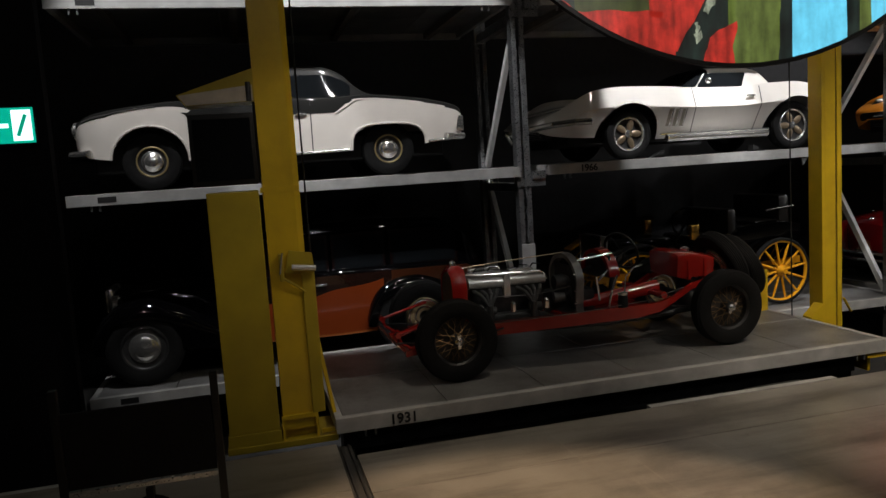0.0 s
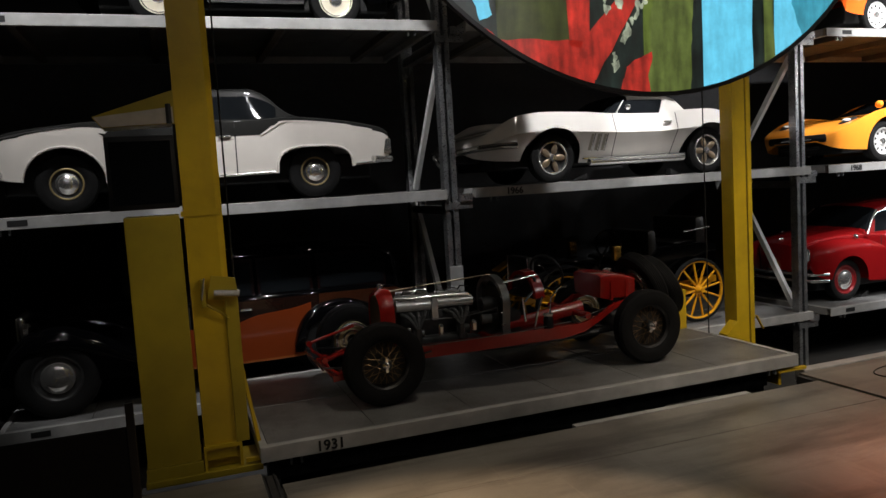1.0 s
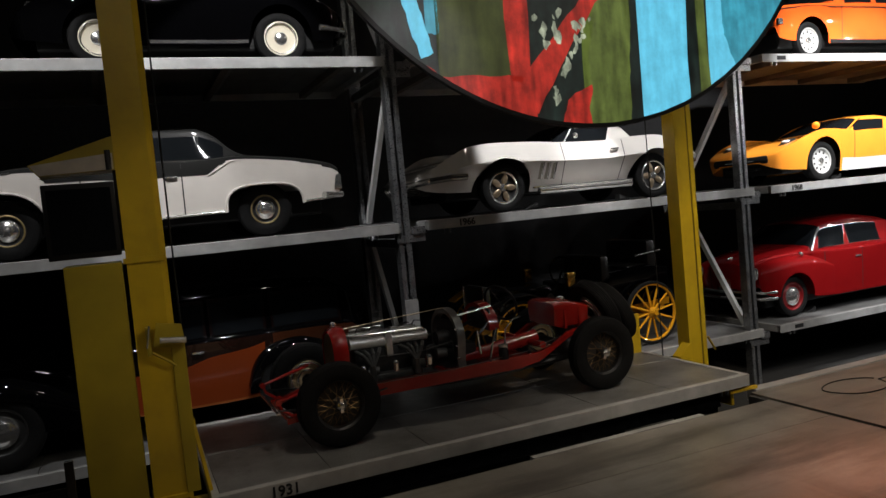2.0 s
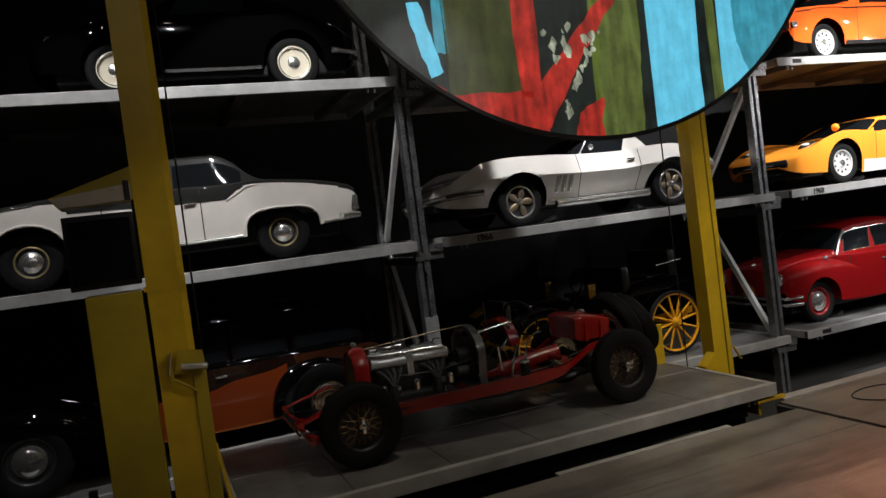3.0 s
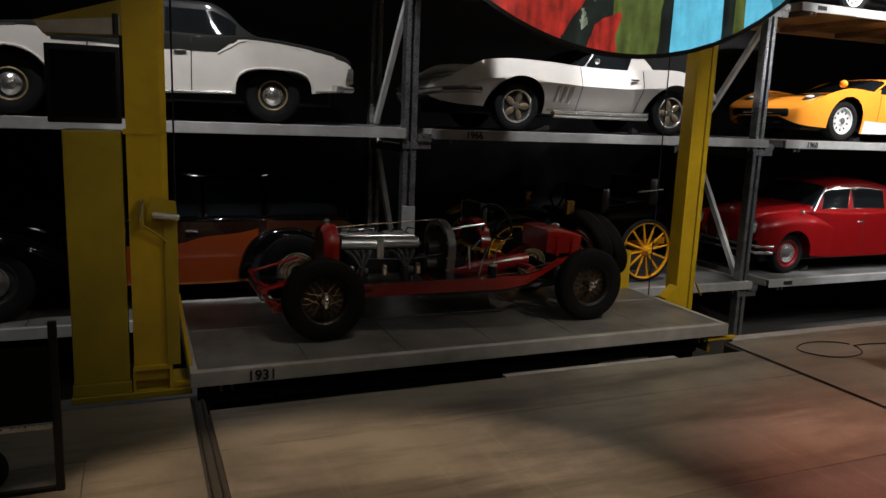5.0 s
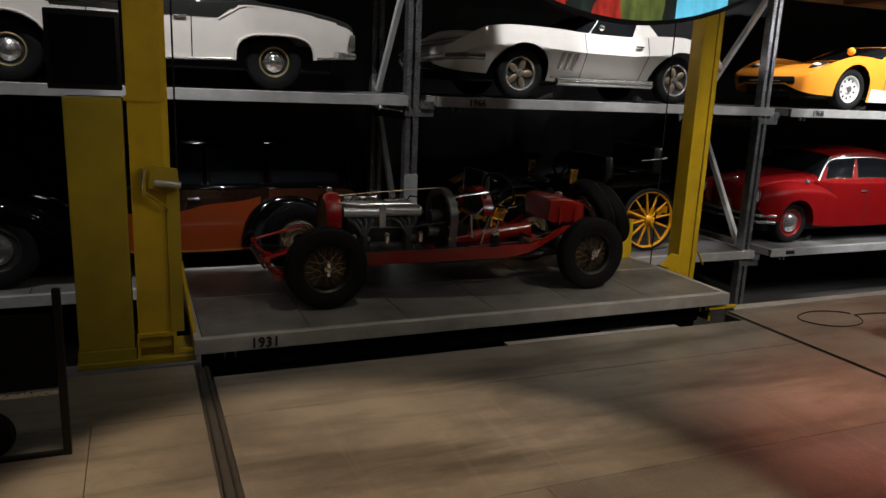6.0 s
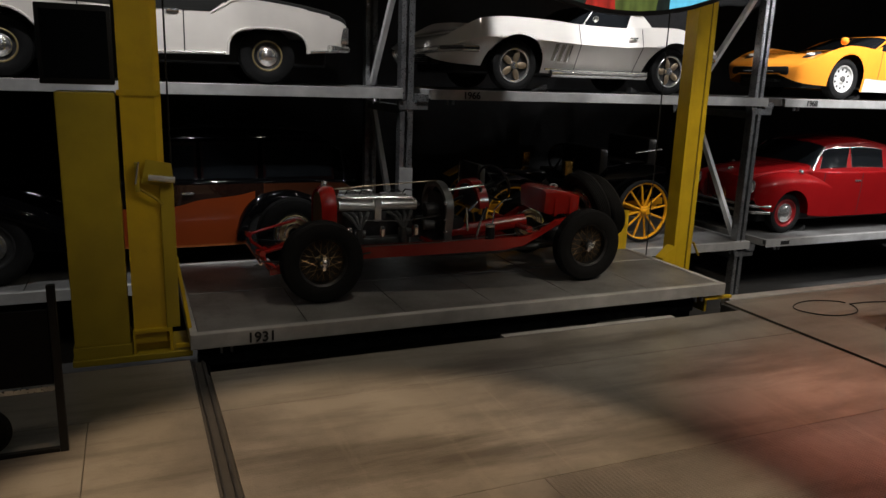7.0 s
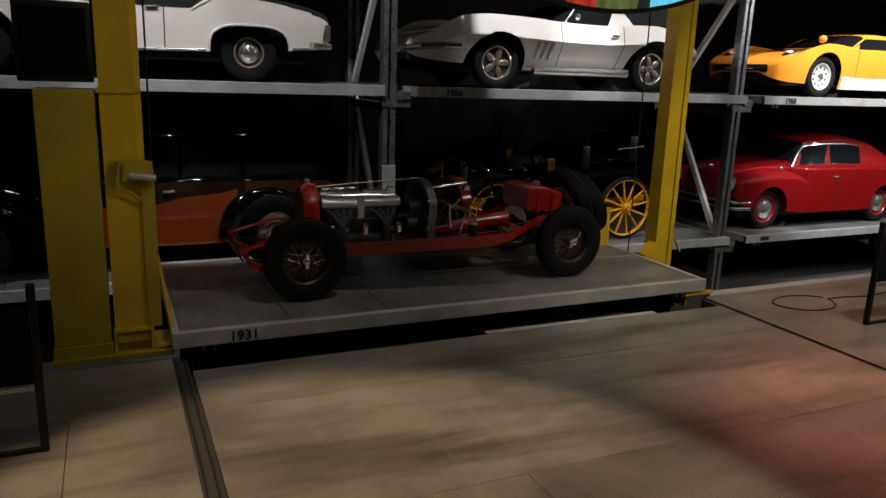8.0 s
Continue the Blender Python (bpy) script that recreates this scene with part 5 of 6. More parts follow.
def vintage_saloon():
    car = thing("vintage_saloon", "black and burnt-orange thirties saloon on a low pallet", "car", -1.4, CAR_Y, -0.1, "cars in the rack")
    rows = [(-0.35, 0.6, 0.85, 1.0, 0.3, 0.32), (0.3, 0.5, 0.95, 1.08, 0.36, 0.4), (0.9, 0.36, 0.98, 1.1, 0.5, 0.54), (1.3, 0.3, 1.0, 1.1, 0.66, 0.7), (2.2, 0.29, 1.0, 1.12, 0.7, 0.76), (3.2, 0.32, 1.0, 1.1, 0.7, 0.76), (3.75, 0.42, 0.98, 1.06, 0.6, 0.68), (3.95, 0.6, 0.85, 0.9, 0.4, 0.5)]
    sh = Shell(rows, (), 3.0)
    part("body", sh.sheet(sh.x0, sh.x1, 0, 2, 22), P_BLACK, car, "black body")
    # sweeping orange lower panel, falling towards the front
    for s in (-1, 1):
        low = bmesh.new()
        edge = smooth_table([(1.0, 0.74), (1.82, 0.77), (2.1, 0.84), (2.5, 0.88), (2.76, 0.94)])
        prev = None
        for i in range(32):
            x = 1.0 + 1.7 * i / 31
            zb, zs = sh.f(x)[:2]
            top = (float(edge(x)[0]) - zb) / (zs - zb)
            col = []
            for k in range(7):
                y, z = sh.at(x, 0.02 + (top - 0.02) * k / 6)
                col.append(low.verts.new((x, s * (y + 0.008), z)))
            if prev:
                for k in range(6):
                    low.faces.new((prev[k], prev[k + 1], col[k + 1], col[k]))
            prev = col
        part("side_panel", low, P_RUST, car, "burnt-orange lower side panel")
    sided("waist_panel", lambda s: sh.sheet(1.38, 3.9, 0.36, 1.02, 8, s, 0.004, cap=False), paint("paint_maroon", (0.014, 0.006, 0.004)), car, "dark maroon waist panel under the windows")
    sided("rear_panel", lambda s: sh.sheet(2.8, 3.9, 0.7, 1.02, 6, s, 0.007, cap=False), paint("paint_brown", (0.05, 0.016, 0.007)), car, "brown rear panel under the window")
    sided("sill_trim", lambda s: sh.sheet(1.0, 2.6, 0.0, 0.035, 3, s, 0.016, cap=False), mat("copper_trim", (0.6, 0.2, 0.06), 0.2, 0.6), car, "bright copper sill strip")
    roof = Shell([(1.0, 1.0, 1.04, 1.08, 0.62, 0.6), (1.2, 1.0, 1.42, 1.48, 0.66, 0.6), (1.5, 1.0, 1.51, 1.6, 0.68, 0.62), (2.6, 1.0, 1.51, 1.63, 0.7, 0.63), (3.4, 1.0, 1.5, 1.6, 0.7, 0.62), (3.76, 1.0, 1.38, 1.44, 0.66, 0.58), (3.95, 0.98, 1.06, 1.1, 0.56, 0.52)], (), 3.0, False)
    part("roof", roof.sheet(roof.x0, roof.x1, 0, 2, 18, cap=False), P_BLACK, car, "black roof")
    for a, b in ((1.4, 2.05), (2.15, 2.72), (2.84, 3.62)):
        sided("window_frame", lambda s: roof.sheet(a - 0.03, b + 0.03, 0.06, 0.94, 8, s, 0.004, cap=False), mat("maroon_frame", (0.006, 0.002, 0.002), 0.3, 0, 0.7, shine=0.1), car, "dark maroon window surround")
        sided("side_window", lambda s: roof.sheet(a, b, 0.14, 0.86, 8, s, 0.009, cap=False), M_GLASS_DARK, car, "dark side window")
    for x in (2.1, 1.35):
        seam(car, sh, x, 0.05, 1.0)
    handle(car, 1.9, 0.77, 0.9)
    rear = [(2.48, 0.36, 0.42, 0.46, 0.13, 0.15), (2.54, 0.36, 0.56, 0.68, 0.14, 0.16), (2.68, 0.36, 0.68, 0.86, 0.15, 0.17), (2.87, 0.36, 0.74, 0.95, 0.15, 0.17), (3.07, 0.36, 0.76, 0.97, 0.15, 0.17), (3.32, 0.36, 0.71, 0.9, 0.15, 0.17), (3.57, 0.38, 0.58, 0.72, 0.14, 0.16), (3.74, 0.4, 0.46, 0.5, 0.12, 0.14)]
    front = [(-0.52, 0.4, 0.5, 0.56, 0.12, 0.14), (-0.42, 0.38, 0.64, 0.76, 0.14, 0.16), (-0.2, 0.36, 0.74, 0.92, 0.15, 0.17), (0.05, 0.36, 0.76, 0.95, 0.15, 0.17), (0.35, 0.36, 0.68, 0.86, 0.15, 0.17), (0.68, 0.34, 0.54, 0.68, 0.15, 0.17), (1.05, 0.3, 0.36, 0.46, 0.14, 0.16)]
    for s in (-1, 1):
        part("mudguard", wing(rear, ((3.01, 0.42, 0.42),), s * 0.67), P_BLACK, car, "glossy black rear mudguard")
        part("mudguard", wing(front, ((0.0, 0.42, 0.4),), s * 0.67), P_BLACK, car, "glossy black sweeping front mudguard")
    underbody(car, -0.3, 3.7, 0.45, 0.3, 0.5)
    back = wheel(car, 0.42, 0.15, "rings", mat("warm_rim", (0.5, 0.4, 0.26), 0.22, 0.8), 0.38, "bright steel wheel with chrome rings")
    back.matrix_basis = pose(3.01, -0.745, 0.42)
    share("wheel", back, car, pose(3.01, 0.745, 0.42, 0, 20, 180))
    # front wheel gets dark metal and no bright rings, in place of shade
    lead = wheel(car, 0.42, 0.15, "cap", M_DARKMETAL, 0.42, "dark steel wheel with a chrome cap")
    lead.matrix_basis = pose(0, -0.745, 0.42)
    share("wheel", lead, car, pose(0, 0.745, 0.42, 0, 20, 180))
    lamp(car, -0.3, 0.42, 0.86, 0.11)
    part("radiator_shell", bx(bmesh.new(), -0.44, -0.34, -0.3, 0.3, 0.45, 1.04, bevel=0.04), M_CHROME, car, "chrome radiator shell")
    bumper(car, [(-0.5, -0.74, 0.42), (-0.62, 0, 0.42), (-0.5, 0.74, 0.42)], 0.03)
    return car


def veteran_car():
    car = thing("veteran_car", "black veteran tourer with yellow spoked wheels on a low pallet", "car", 4.72, CAR_Y, -0.1, "cars in the rack")
    bm = bmesh.new()
    for s in (-1, 1):
        bx(bm, -0.5, 2.7, s * 0.4 - 0.03, s * 0.4 + 0.03, 0.5, 0.6)
    rod(bm, (0, -0.66, 0.46), (0, 0.66, 0.46), 0.025)
    rod(bm, (2.16, -0.66, 0.46), (2.16, 0.66, 0.46), 0.03)
    part("chassis", bm, P_OCHRE, car, "yellow chassis frame")
    for xw in (0, 2.16):
        for s in (-1, 1):
            bm = pipe(bmesh.new(), [(xw - 0.4, s * 0.46, 0.5), (xw - 0.2, s * 0.46, 0.42), (xw, s * 0.46, 0.4), (xw + 0.2, s * 0.46, 0.42), (xw + 0.4, s * 0.46, 0.5)], 0.022)
            part("leaf_spring", bm, P_OCHRE, car, "yellow leaf spring")
    body = Shell([(0.75, 0.6, 0.7, 0.72, 0.5, 0.52), (0.95, 0.58, 0.86, 0.9, 0.52, 0.56), (1.3, 0.58, 0.8, 0.84, 0.54, 0.58), (1.6, 0.58, 1.06, 1.1, 0.56, 0.6), (2.2, 0.6, 1.12, 1.16, 0.56, 0.6), (2.6, 0.62, 1.06, 1.1, 0.5, 0.56)], (), 3)
    part("body", body.sheet(body.x0, body.x1, 0, 2, 18), P_BLACK, car, "black coachwork tub")
    part("bonnet", bx(bmesh.new(), -0.25, 0.76, -0.28, 0.28, 0.62, 1.02, bevel=0.06), P_BLACK, car, "black bonnet")
    bm = bmesh.new()
    bx(bm, -0.36, -0.26, -0.32, 0.32, 0.55, 1.12, bevel=0.02)
    part("radiator", bm, mat("radiator_dull", (0.1, 0.1, 0.085), 0.4, 0.6), car, "dull metal radiator")
    part("radiator_frame", pipe(bmesh.new(), [(-0.37, -0.32, 0.55), (-0.37, -0.32, 1.12), (-0.37, 0.32, 1.12), (-0.37, 0.32, 0.55)], 0.012), M_CHROME, car, "bright radiator frame")
    for s in (-1, 1):
        part("side_lamp", bx(bmesh.new(), 0.8, 0.92, s * 0.6 - 0.05, s * 0.6 + 0.05, 1.0, 1.2, bevel=0.015), mat("brass", (0.6, 0.34, 0.08), 0.25, 0.9), car, "brass side lamp")
        bm = bmesh.new()
        pts = [(xx, s * 0.66, zz) for xx, zz in ((-0.42, 0.86), (-0.2, 0.98), (0.1, 1.0), (0.4, 0.9), (0.62, 0.6), (0.8, 0.46))]
        for a, b in zip(pts, pts[1:]):
            bar(bm, a, b, 0.24 if abs(a[0] - b[0]) > abs(a[2] - b[2]) else 0.02, 0.02 if abs(a[0] - b[0]) > abs(a[2] - b[2]) else 0.24)
        part("mudguard", bm, P_OCHRE if s > 0 else P_BLACK, car)
    bm = bmesh.new()
    bx(bm, 1.05, 1.5, -0.5, 0.5, 0.86, 1.0, bevel=0.04)
    bx(bm, 1.45, 1.6, -0.52, 0.52, 0.95, 1.36, bevel=0.05)
    bx(bm, 1.9, 2.3, -0.5, 0.5, 1.0, 1.16, bevel=0.04)
    bx(bm, 2.28, 2.46, -0.52, 0.52, 1.05, 1.5, bevel=0.05)
    part("seat", bm, mat("black_leather", (0.012, 0.011, 0.01), 0.35), car, "buttoned black leather seats")
    part("seat_rail", pipe(bmesh.new(), [(2.05, -0.54, 1.3), (2.5, -0.54, 1.34)], 0.014), M_CHROME, car)
    bm = bmesh.new()
    lathe(bm, torus_profile(0.2, 0.014, 1, 8), 28, pose(0.95, -0.28, 1.2, 0, 0, -60))
    rod(bm, (0.7, -0.28, 0.8), (0.95, -0.28, 1.2), 0.015)
    part("steering_wheel", bm, P_BLACK, car)
    wheels(car, 0, 2.16, 0.72, 0.46, 0.07, "wood", P_OCHRE, r=0.46, tyre_r=0.1)
    return car


for build in (white_coupe, sports_coupe, yellow_supercar, red_saloon, orange_saloon, black_coupe, vintage_saloon, veteran_car):
    build()


# wedges that hold the wheels on the pallets
for cx, cz in ((4.97, 2.03), (6.66, 2.03), (10.83, 2.03), (10.04, -0.1), (10.78, 4.0), (-0.74, 2.03)):
    ch = thing("wheel_chock", "small dark wheel chock against a car tyre", "chock", cx, CAR_Y - 0.66, cz, "wheel chocks")
    bm = bmesh.new()
    q = [(-0.02, 0, 0.0), (0.17, 0, 0.0), (0.17, 0, 0.09)] if cx != 6.66 else [(-0.17, 0, 0.0), (0.02, 0, 0.0), (-0.17, 0, 0.09)]
    lo, hi = [bm.verts.new(v) for v in q], [bm.verts.new((v[0], 0.12, v[2])) for v in q]
    bm.faces.new(lo), bm.faces.new(hi)
    for i in range(3):
        bm.faces.new((lo[i], lo[(i + 1) % 3], hi[(i + 1) % 3], hi[i]))
    part("wedge", bm, M_DARKMETAL, ch, "", None)


# ---- the open racing chassis on the lift pallet ----
def racing_chassis(x, y, z):
    car = thing("racing_chassis", "red open vintage racing car chassis without bodywork on the pallet", "car", x, y, z)
    L = 2.74
    for s in (-1, 1):
        bm = bmesh.new()
        pts = [(-0.42, 0.24), (-0.28, 0.25), (-0.06, 0.33), (0.25, 0.37), (0.9, 0.37), (1.5, 0.37), (1.9, 0.37), (2.14, 0.39), (2.32, 0.46), (2.5, 0.56), (2.72, 0.6), (2.92, 0.57), (3.1, 0.5)]
        prev = None
        for px, pz in pts:
            hgt = 0.05 if px < -0.05 or px > 2.3 else (0.12 if px < 2.0 else 0.09)
            ring = [bm.verts.new((px, s * 0.4 + a, pz + b)) for a, b in ((-0.025, -hgt / 2), (0.025, -hgt / 2), (0.025, hgt / 2), (-0.025, hgt / 2))]
            if prev:
                for k in range(4):
                    bm.faces.new((prev[k], prev[(k + 1) % 4], ring[(k + 1) % 4], ring[k]))
            else:
                bm.faces.new(ring)
            prev = ring
        bm.faces.new(prev)
        part("side_rail", bm, M_RED, car, "red chassis side rail", None)
    for px, pz, r in ((-0.4, 0.24, 0.022), (0.15, 0.4, 0.03), (1.15, 0.4, 0.03), (2.2, 0.5, 0.035), (3.12, 0.52, 0.022)):
        part("cross_member", rod(bmesh.new(), (px, -0.4, pz), (px, 0.4, pz), r), M_RED, car, "red cross tube")
    # axles, springs and friction dampers
    bm = bmesh.new()
    rod(bm, (0, -0.62, 0.35), (0, 0.62, 0.35), 0.03)
    part("front_axle", bm, M_DARKMETAL, car)
    bm = bmesh.new()
    rod(bm, (L, -0.62, 0.36), (L, 0.62, 0.36), 0.045)
    bmesh.ops.create_uvsphere(bm, u_segments=18, v_segments=12, radius=0.15, matrix=Matrix.Translation((L, 0, 0.36)))
    part("rear_axle", bm, M_DARKMETAL, car)
    for s in (-1, 1):
        for cx, za, zb, zc in ((0, 0.36, 0.3, 0.38), (L, 0.4, 0.32, 0.42)):
            bm = bmesh.new()
            for k in range(4):
                n = 0.5 - k * 0.09
                pipe(bm, [(cx - n, s * 0.46, za - k * 0.012), (cx, s * 0.46, zb - k * 0.012), (cx + n, s * 0.46, zc - k * 0.012)], 0.008, 6)
            part("leaf_spring", bm, M_DARKMETAL, car, "dark leaf spring")
    for s in (-1, 1):
        bm = bmesh.new()
        pipe(bm, [(-0.48, s * 0.4, 0.42), (-0.28, s * 0.42, 0.47), (0.0, s * 0.5, 0.52)], 0.015)
        pipe(bm, [(-0.48, s * 0.4, 0.42), (-0.45, s * 0.4, 0.34), (-0.34, s * 0.4, 0.26)], 0.015)
        rod(bm, (-0.34, s * 0.43, 0.26), (-0.34, s * 0.37, 0.26), 0.036)
        rod(bm, (-0.48, s * 0.43, 0.42), (-0.48, s * 0.37, 0.42), 0.028)
        part("friction_damper", bm, M_RED, car, "red damper arms")
    bm = bmesh.new()
    rod(bm, (-0.5, -0.46, 0.33), (-0.5, 0.46, 0.33), 0.012)
    rod(bm, (-0.12, -0.56, 0.36), (-0.12, 0.56, 0.36), 0.012)
    part("track_rod", bm, M_CHROME, car)
    # radiator: rounded red cowl with a dark core
    core = Shell([(0.1, 0.4, 0.68, 0.91, 0.19, 0.21), (0.13, 0.39, 0.69, 0.94, 0.21, 0.23), (0.18, 0.39, 0.69, 0.95, 0.22, 0.24), (0.24, 0.39, 0.69, 0.94, 0.22, 0.23)], (), 2.3)
    part("radiator_cowl", core.sheet(core.x0, core.x1, 0, 2, 26, cap=False), M_RED, car, "bright red rounded radiator cowl")
    inner = Shell([(0.11, 0.42, 0.67, 0.88, 0.18, 0.2), (0.22, 0.42, 0.67, 0.89, 0.18, 0.2)], (), 2.3)
    rad = part("radiator_core", inner.sheet(inner.x0, inner.x1, 0, 2, 18), mat("core_brass", (0.16, 0.12, 0.06), 0.5, 0.5, fine=160, bump=0.4), car, "brownish radiator core")
    part("filler_cap", lathe(bmesh.new(), [(0.03, 0.0), (0.032, 0.025), (0.02, 0.045), (0.001, 0.05)], 14, pose(0.17, 0, 0.94, 90, 0, 0)), M_CHROME, rad, "chrome filler cap")
    # straight-eight engine: block, cam covers, manifolds, supercharger
    part("engine_block", bx(bmesh.new(), 0.32, 1.04, -0.12, 0.12, 0.42, 0.7, bevel=0.02), M_DARKMETAL, car, "dark engine block")
    bm = bmesh.new()
    bx(bm, 0.34, 0.98, -0.2, 0.2, 0.34, 0.46, bevel=0.03)
    part("crankcase", bm, M_CAST, car, "dull cast crankcase")
    for s in (-1, 1):
        for a, b in ((0.28, 0.63), (0.69, 1.06)):
            bm = rod(bmesh.new(), (a, s * 0.1, 0.76), (b, s * 0.1, 0.75), 0.058, 18)
            cv = part("cam_cover", bm, M_ALU, car, "polished silver cam cover")
            bm = bmesh.new()
            for k in range(4):
                px = a + 0.04 + (b - a - 0.08) * k / 3
                rod(bm, (px, s * 0.1, 0.8), (px, s * 0.1, 0.83), 0.012, 8)
            part("nut", bm, M_CHROME, cv)
    part("gear_tower", bx(bmesh.new(), 0.625, 0.695, -0.17, 0.17, 0.6, 0.84, bevel=0.015), M_ALU, car, "silver central gear tower")
    part("plug_cover", bx(bmesh.new(), 0.3, 0.6, -0.06, 0.03, 0.83, 0.86, bevel=0.006), M_ALU, car)
    part("plug_cover", bx(bmesh.new(), 0.72, 0.96, -0.06, 0.03, 0.83, 0.86, bevel=0.006), M_ALU, car)
    for g in (0.36, 0.8):
        man = part("exhaust_manifold", rod(bmesh.new(), (g + 0.09, -0.25, 0.56), (g + 0.09, -0.25, 0.42), 0.03), M_CAST, car, "grey cast exhaust manifold")
        for k in range(4):
            px = g + 0.06 * k
            part("branch", pipe(bmesh.new(), [(px - 0.03 + 0.02 * k, -0.13, 0.69), (px + (1.5 - k) * 0.01, -0.22, 0.66), (g + 0.09, -0.25, 0.54)], 0.018), M_CAST, man)
    part("exhaust_pipe", pipe(bmesh.new(), [(0.45, -0.25, 0.36), (0.9, -0.28, 0.3), (1.6, -0.3, 0.28), (2.3, -0.3, 0.3), (3.2, -0.3, 0.34)], 0.032), M_DARKMETAL, car, "long dark exhaust pipe")
    for px in (0.66, 1.0, 0.34):
        bm = bmesh.new()
        rod(bm, (px, -0.3, 0.49), (px, -0.3, 0.56), 0.028, 12)
        bmesh.ops.create_uvsphere(bm, u_segments=12, v_segments=8, radius=0.03, matrix=Matrix.Translation((px, -0.3, 0.56)))
        part("oil_fitting", bm, M_CHROME, car, "small chrome fitting")
    bm = bmesh.new()
    pipe(bm, [(0.22, -0.1, 0.92), (0.7, -0.1, 0.95), (1.28, -0.1, 0.98)], 0.006)
    part("bonnet_rod", bm, mat("brass_rod", (0.3, 0.24, 0.16), 0.35, 0.8), car, "thin brassy bonnet rod")
    part("fuel_rail", pipe(bmesh.new(), [(0.3, -0.06, 0.89), (0.62, -0.06, 0.89)], 0.014), M_ALU, car, "polished rail over the cam covers")
    # ancillaries beside and behind the engine
    for px, pz, rr, ln in ((0.42, 0.5, 0.045, 0.1), (0.86, 0.5, 0.05, 0.12), (1.12, 0.56, 0.055, 0.1)):
        part("carburettor", rod(bmesh.new(), (px, -0.2, pz), (px + ln, -0.22, pz), rr, 14, rr * 0.8), M_CAST, car, "small grey carburettor")
    part("magneto", lathe(bmesh.new(), [(0.001, 0), (0.07, 0), (0.075, 0.1), (0.05, 0.15), (0.001, 0.16)], 18, pose(1.14, -0.16, 0.7, 0, 0, -90)), M_DARKMETAL, car, "dark magneto drum")
    part("water_pipe", pipe(bmesh.new(), [(0.26, -0.16, 0.86), (0.4, -0.15, 0.84), (1.0, -0.15, 0.83), (1.1, -0.1, 0.74)], 0.013), M_CHROME, car, "polished water pipe")
    part("fuel_line", pipe(bmesh.new(), [(0.4, -0.43, 0.43), (1.2, -0.43, 0.43), (2.0, -0.43, 0.47), (2.5, -0.36, 0.56)], 0.004), M_CAST, car, "thin metal fuel line")
    part("hand_brake", pipe(bmesh.new(), [(1.62, -0.34, 0.4), (1.66, -0.36, 0.6), (1.72, -0.36, 0.74)], 0.011), M_CHROME, car, "bright brake lever")
    part("linkage", pipe(bmesh.new(), [(0.5, -0.26, 0.64), (0.9, -0.27, 0.62), (1.28, -0.24, 0.66), (1.3, -0.22, 0.5)], 0.005), M_CAST, car, "thin metal linkage")
    for px in (0.36, 0.5, 0.8, 0.94):
        part("plug_lead", pipe(bmesh.new(), [(px, -0.05, 0.85), (px + 0.02, -0.08, 0.9), (px + 0.1, -0.1, 0.89)], 0.006), M_BLACK, car)
    for px in (1.33, 1.35):
        for pz in (0.5, 0.62, 0.78):
            part("bolt", bmesh_ball(0.012, (px - 0.035, -0.31, pz)), M_CHROME, car)
    # bulkhead arch
    bm = bmesh.new()
    outer = [(0.34 * math.cos(a), 0.7 + 0.26 * math.sin(a)) for a in np.linspace(0, math.pi, 17)]
    pts = [(0.34, 0.32), (0.3, 0.46)] + outer + [(-0.3, 0.46), (-0.34, 0.32)]
    prev = None
    for i, (py, pz) in enumerate(pts):
        k = 0.9
        iy, iz = py * k, (0.5 + (pz - 0.5) * 0.9 if pz > 0.5 else pz)
        ring = [bm.verts.new(v) for v in ((1.3, py, pz), (1.38, py, pz), (1.38, iy, iz), (1.3, iy, iz))]
        if prev:
            for j in range(4):
                bm.faces.new((prev[j], prev[(j + 1) % 4], ring[(j + 1) % 4], ring[j]))
        prev = ring
    part("bulkhead", bm, mat("bulkhead_metal", (0.2, 0.2, 0.19), 0.35, 0.6), car, "cast grey bulkhead arch")
    part("bulkhead_plate", boxed(1.335, 1.345, -0.26, 0.26, 0.42, 0.84), M_DARKMETAL, car, "", None)
    # scuttle hoop, dash, steering
    bm = bmesh.new()
    prev = None
    for a in np.linspace(0, math.pi, 17):
        ring = [bm.verts.new((px, rr * math.cos(a) * 1.3, 0.72 + rr * math.sin(a))) for px, rr in ((1.66, 0.25), (1.76, 0.26), (1.76, 0.22), (1.66, 0.21))]
        if prev:
            for j in range(4):
                bm.faces.new((prev[j], prev[(j + 1) % 4], ring[(j + 1) % 4], ring[j]))
        prev = ring
    part("scuttle_hoop", bm, M_RED, car, "red scuttle hoop")
    dash = part("dashboard", boxed(1.69, 1.71, -0.26, 0.26, 0.7, 0.92, bevel=0.004), M_DARKMETAL, car, "", None)
    bm = bmesh.new()
    for py in (-0.2, 0.0, 0.18):
        lathe(bm, [(0.001, 0.0), (0.055, 0.0), (0.062, -0.015), (0.062, 0.02)], 20, pose(1.72, py * 0.9, 0.83, 0, 0, 90))
    part("dial", bm, M_ALU, dash, "round instrument dials")
    bm = bmesh.new()
    pipe(bm, [(1.36, -0.22, 0.9), (1.72, -0.26, 0.95)], 0.012)
    pipe(bm, [(1.55, -0.3, 0.7), (1.72, -0.26, 0.82)], 0.014)
    part("dash_stay", bm, M_CHROME, car, "bright dash stays")
    bm = bmesh.new()
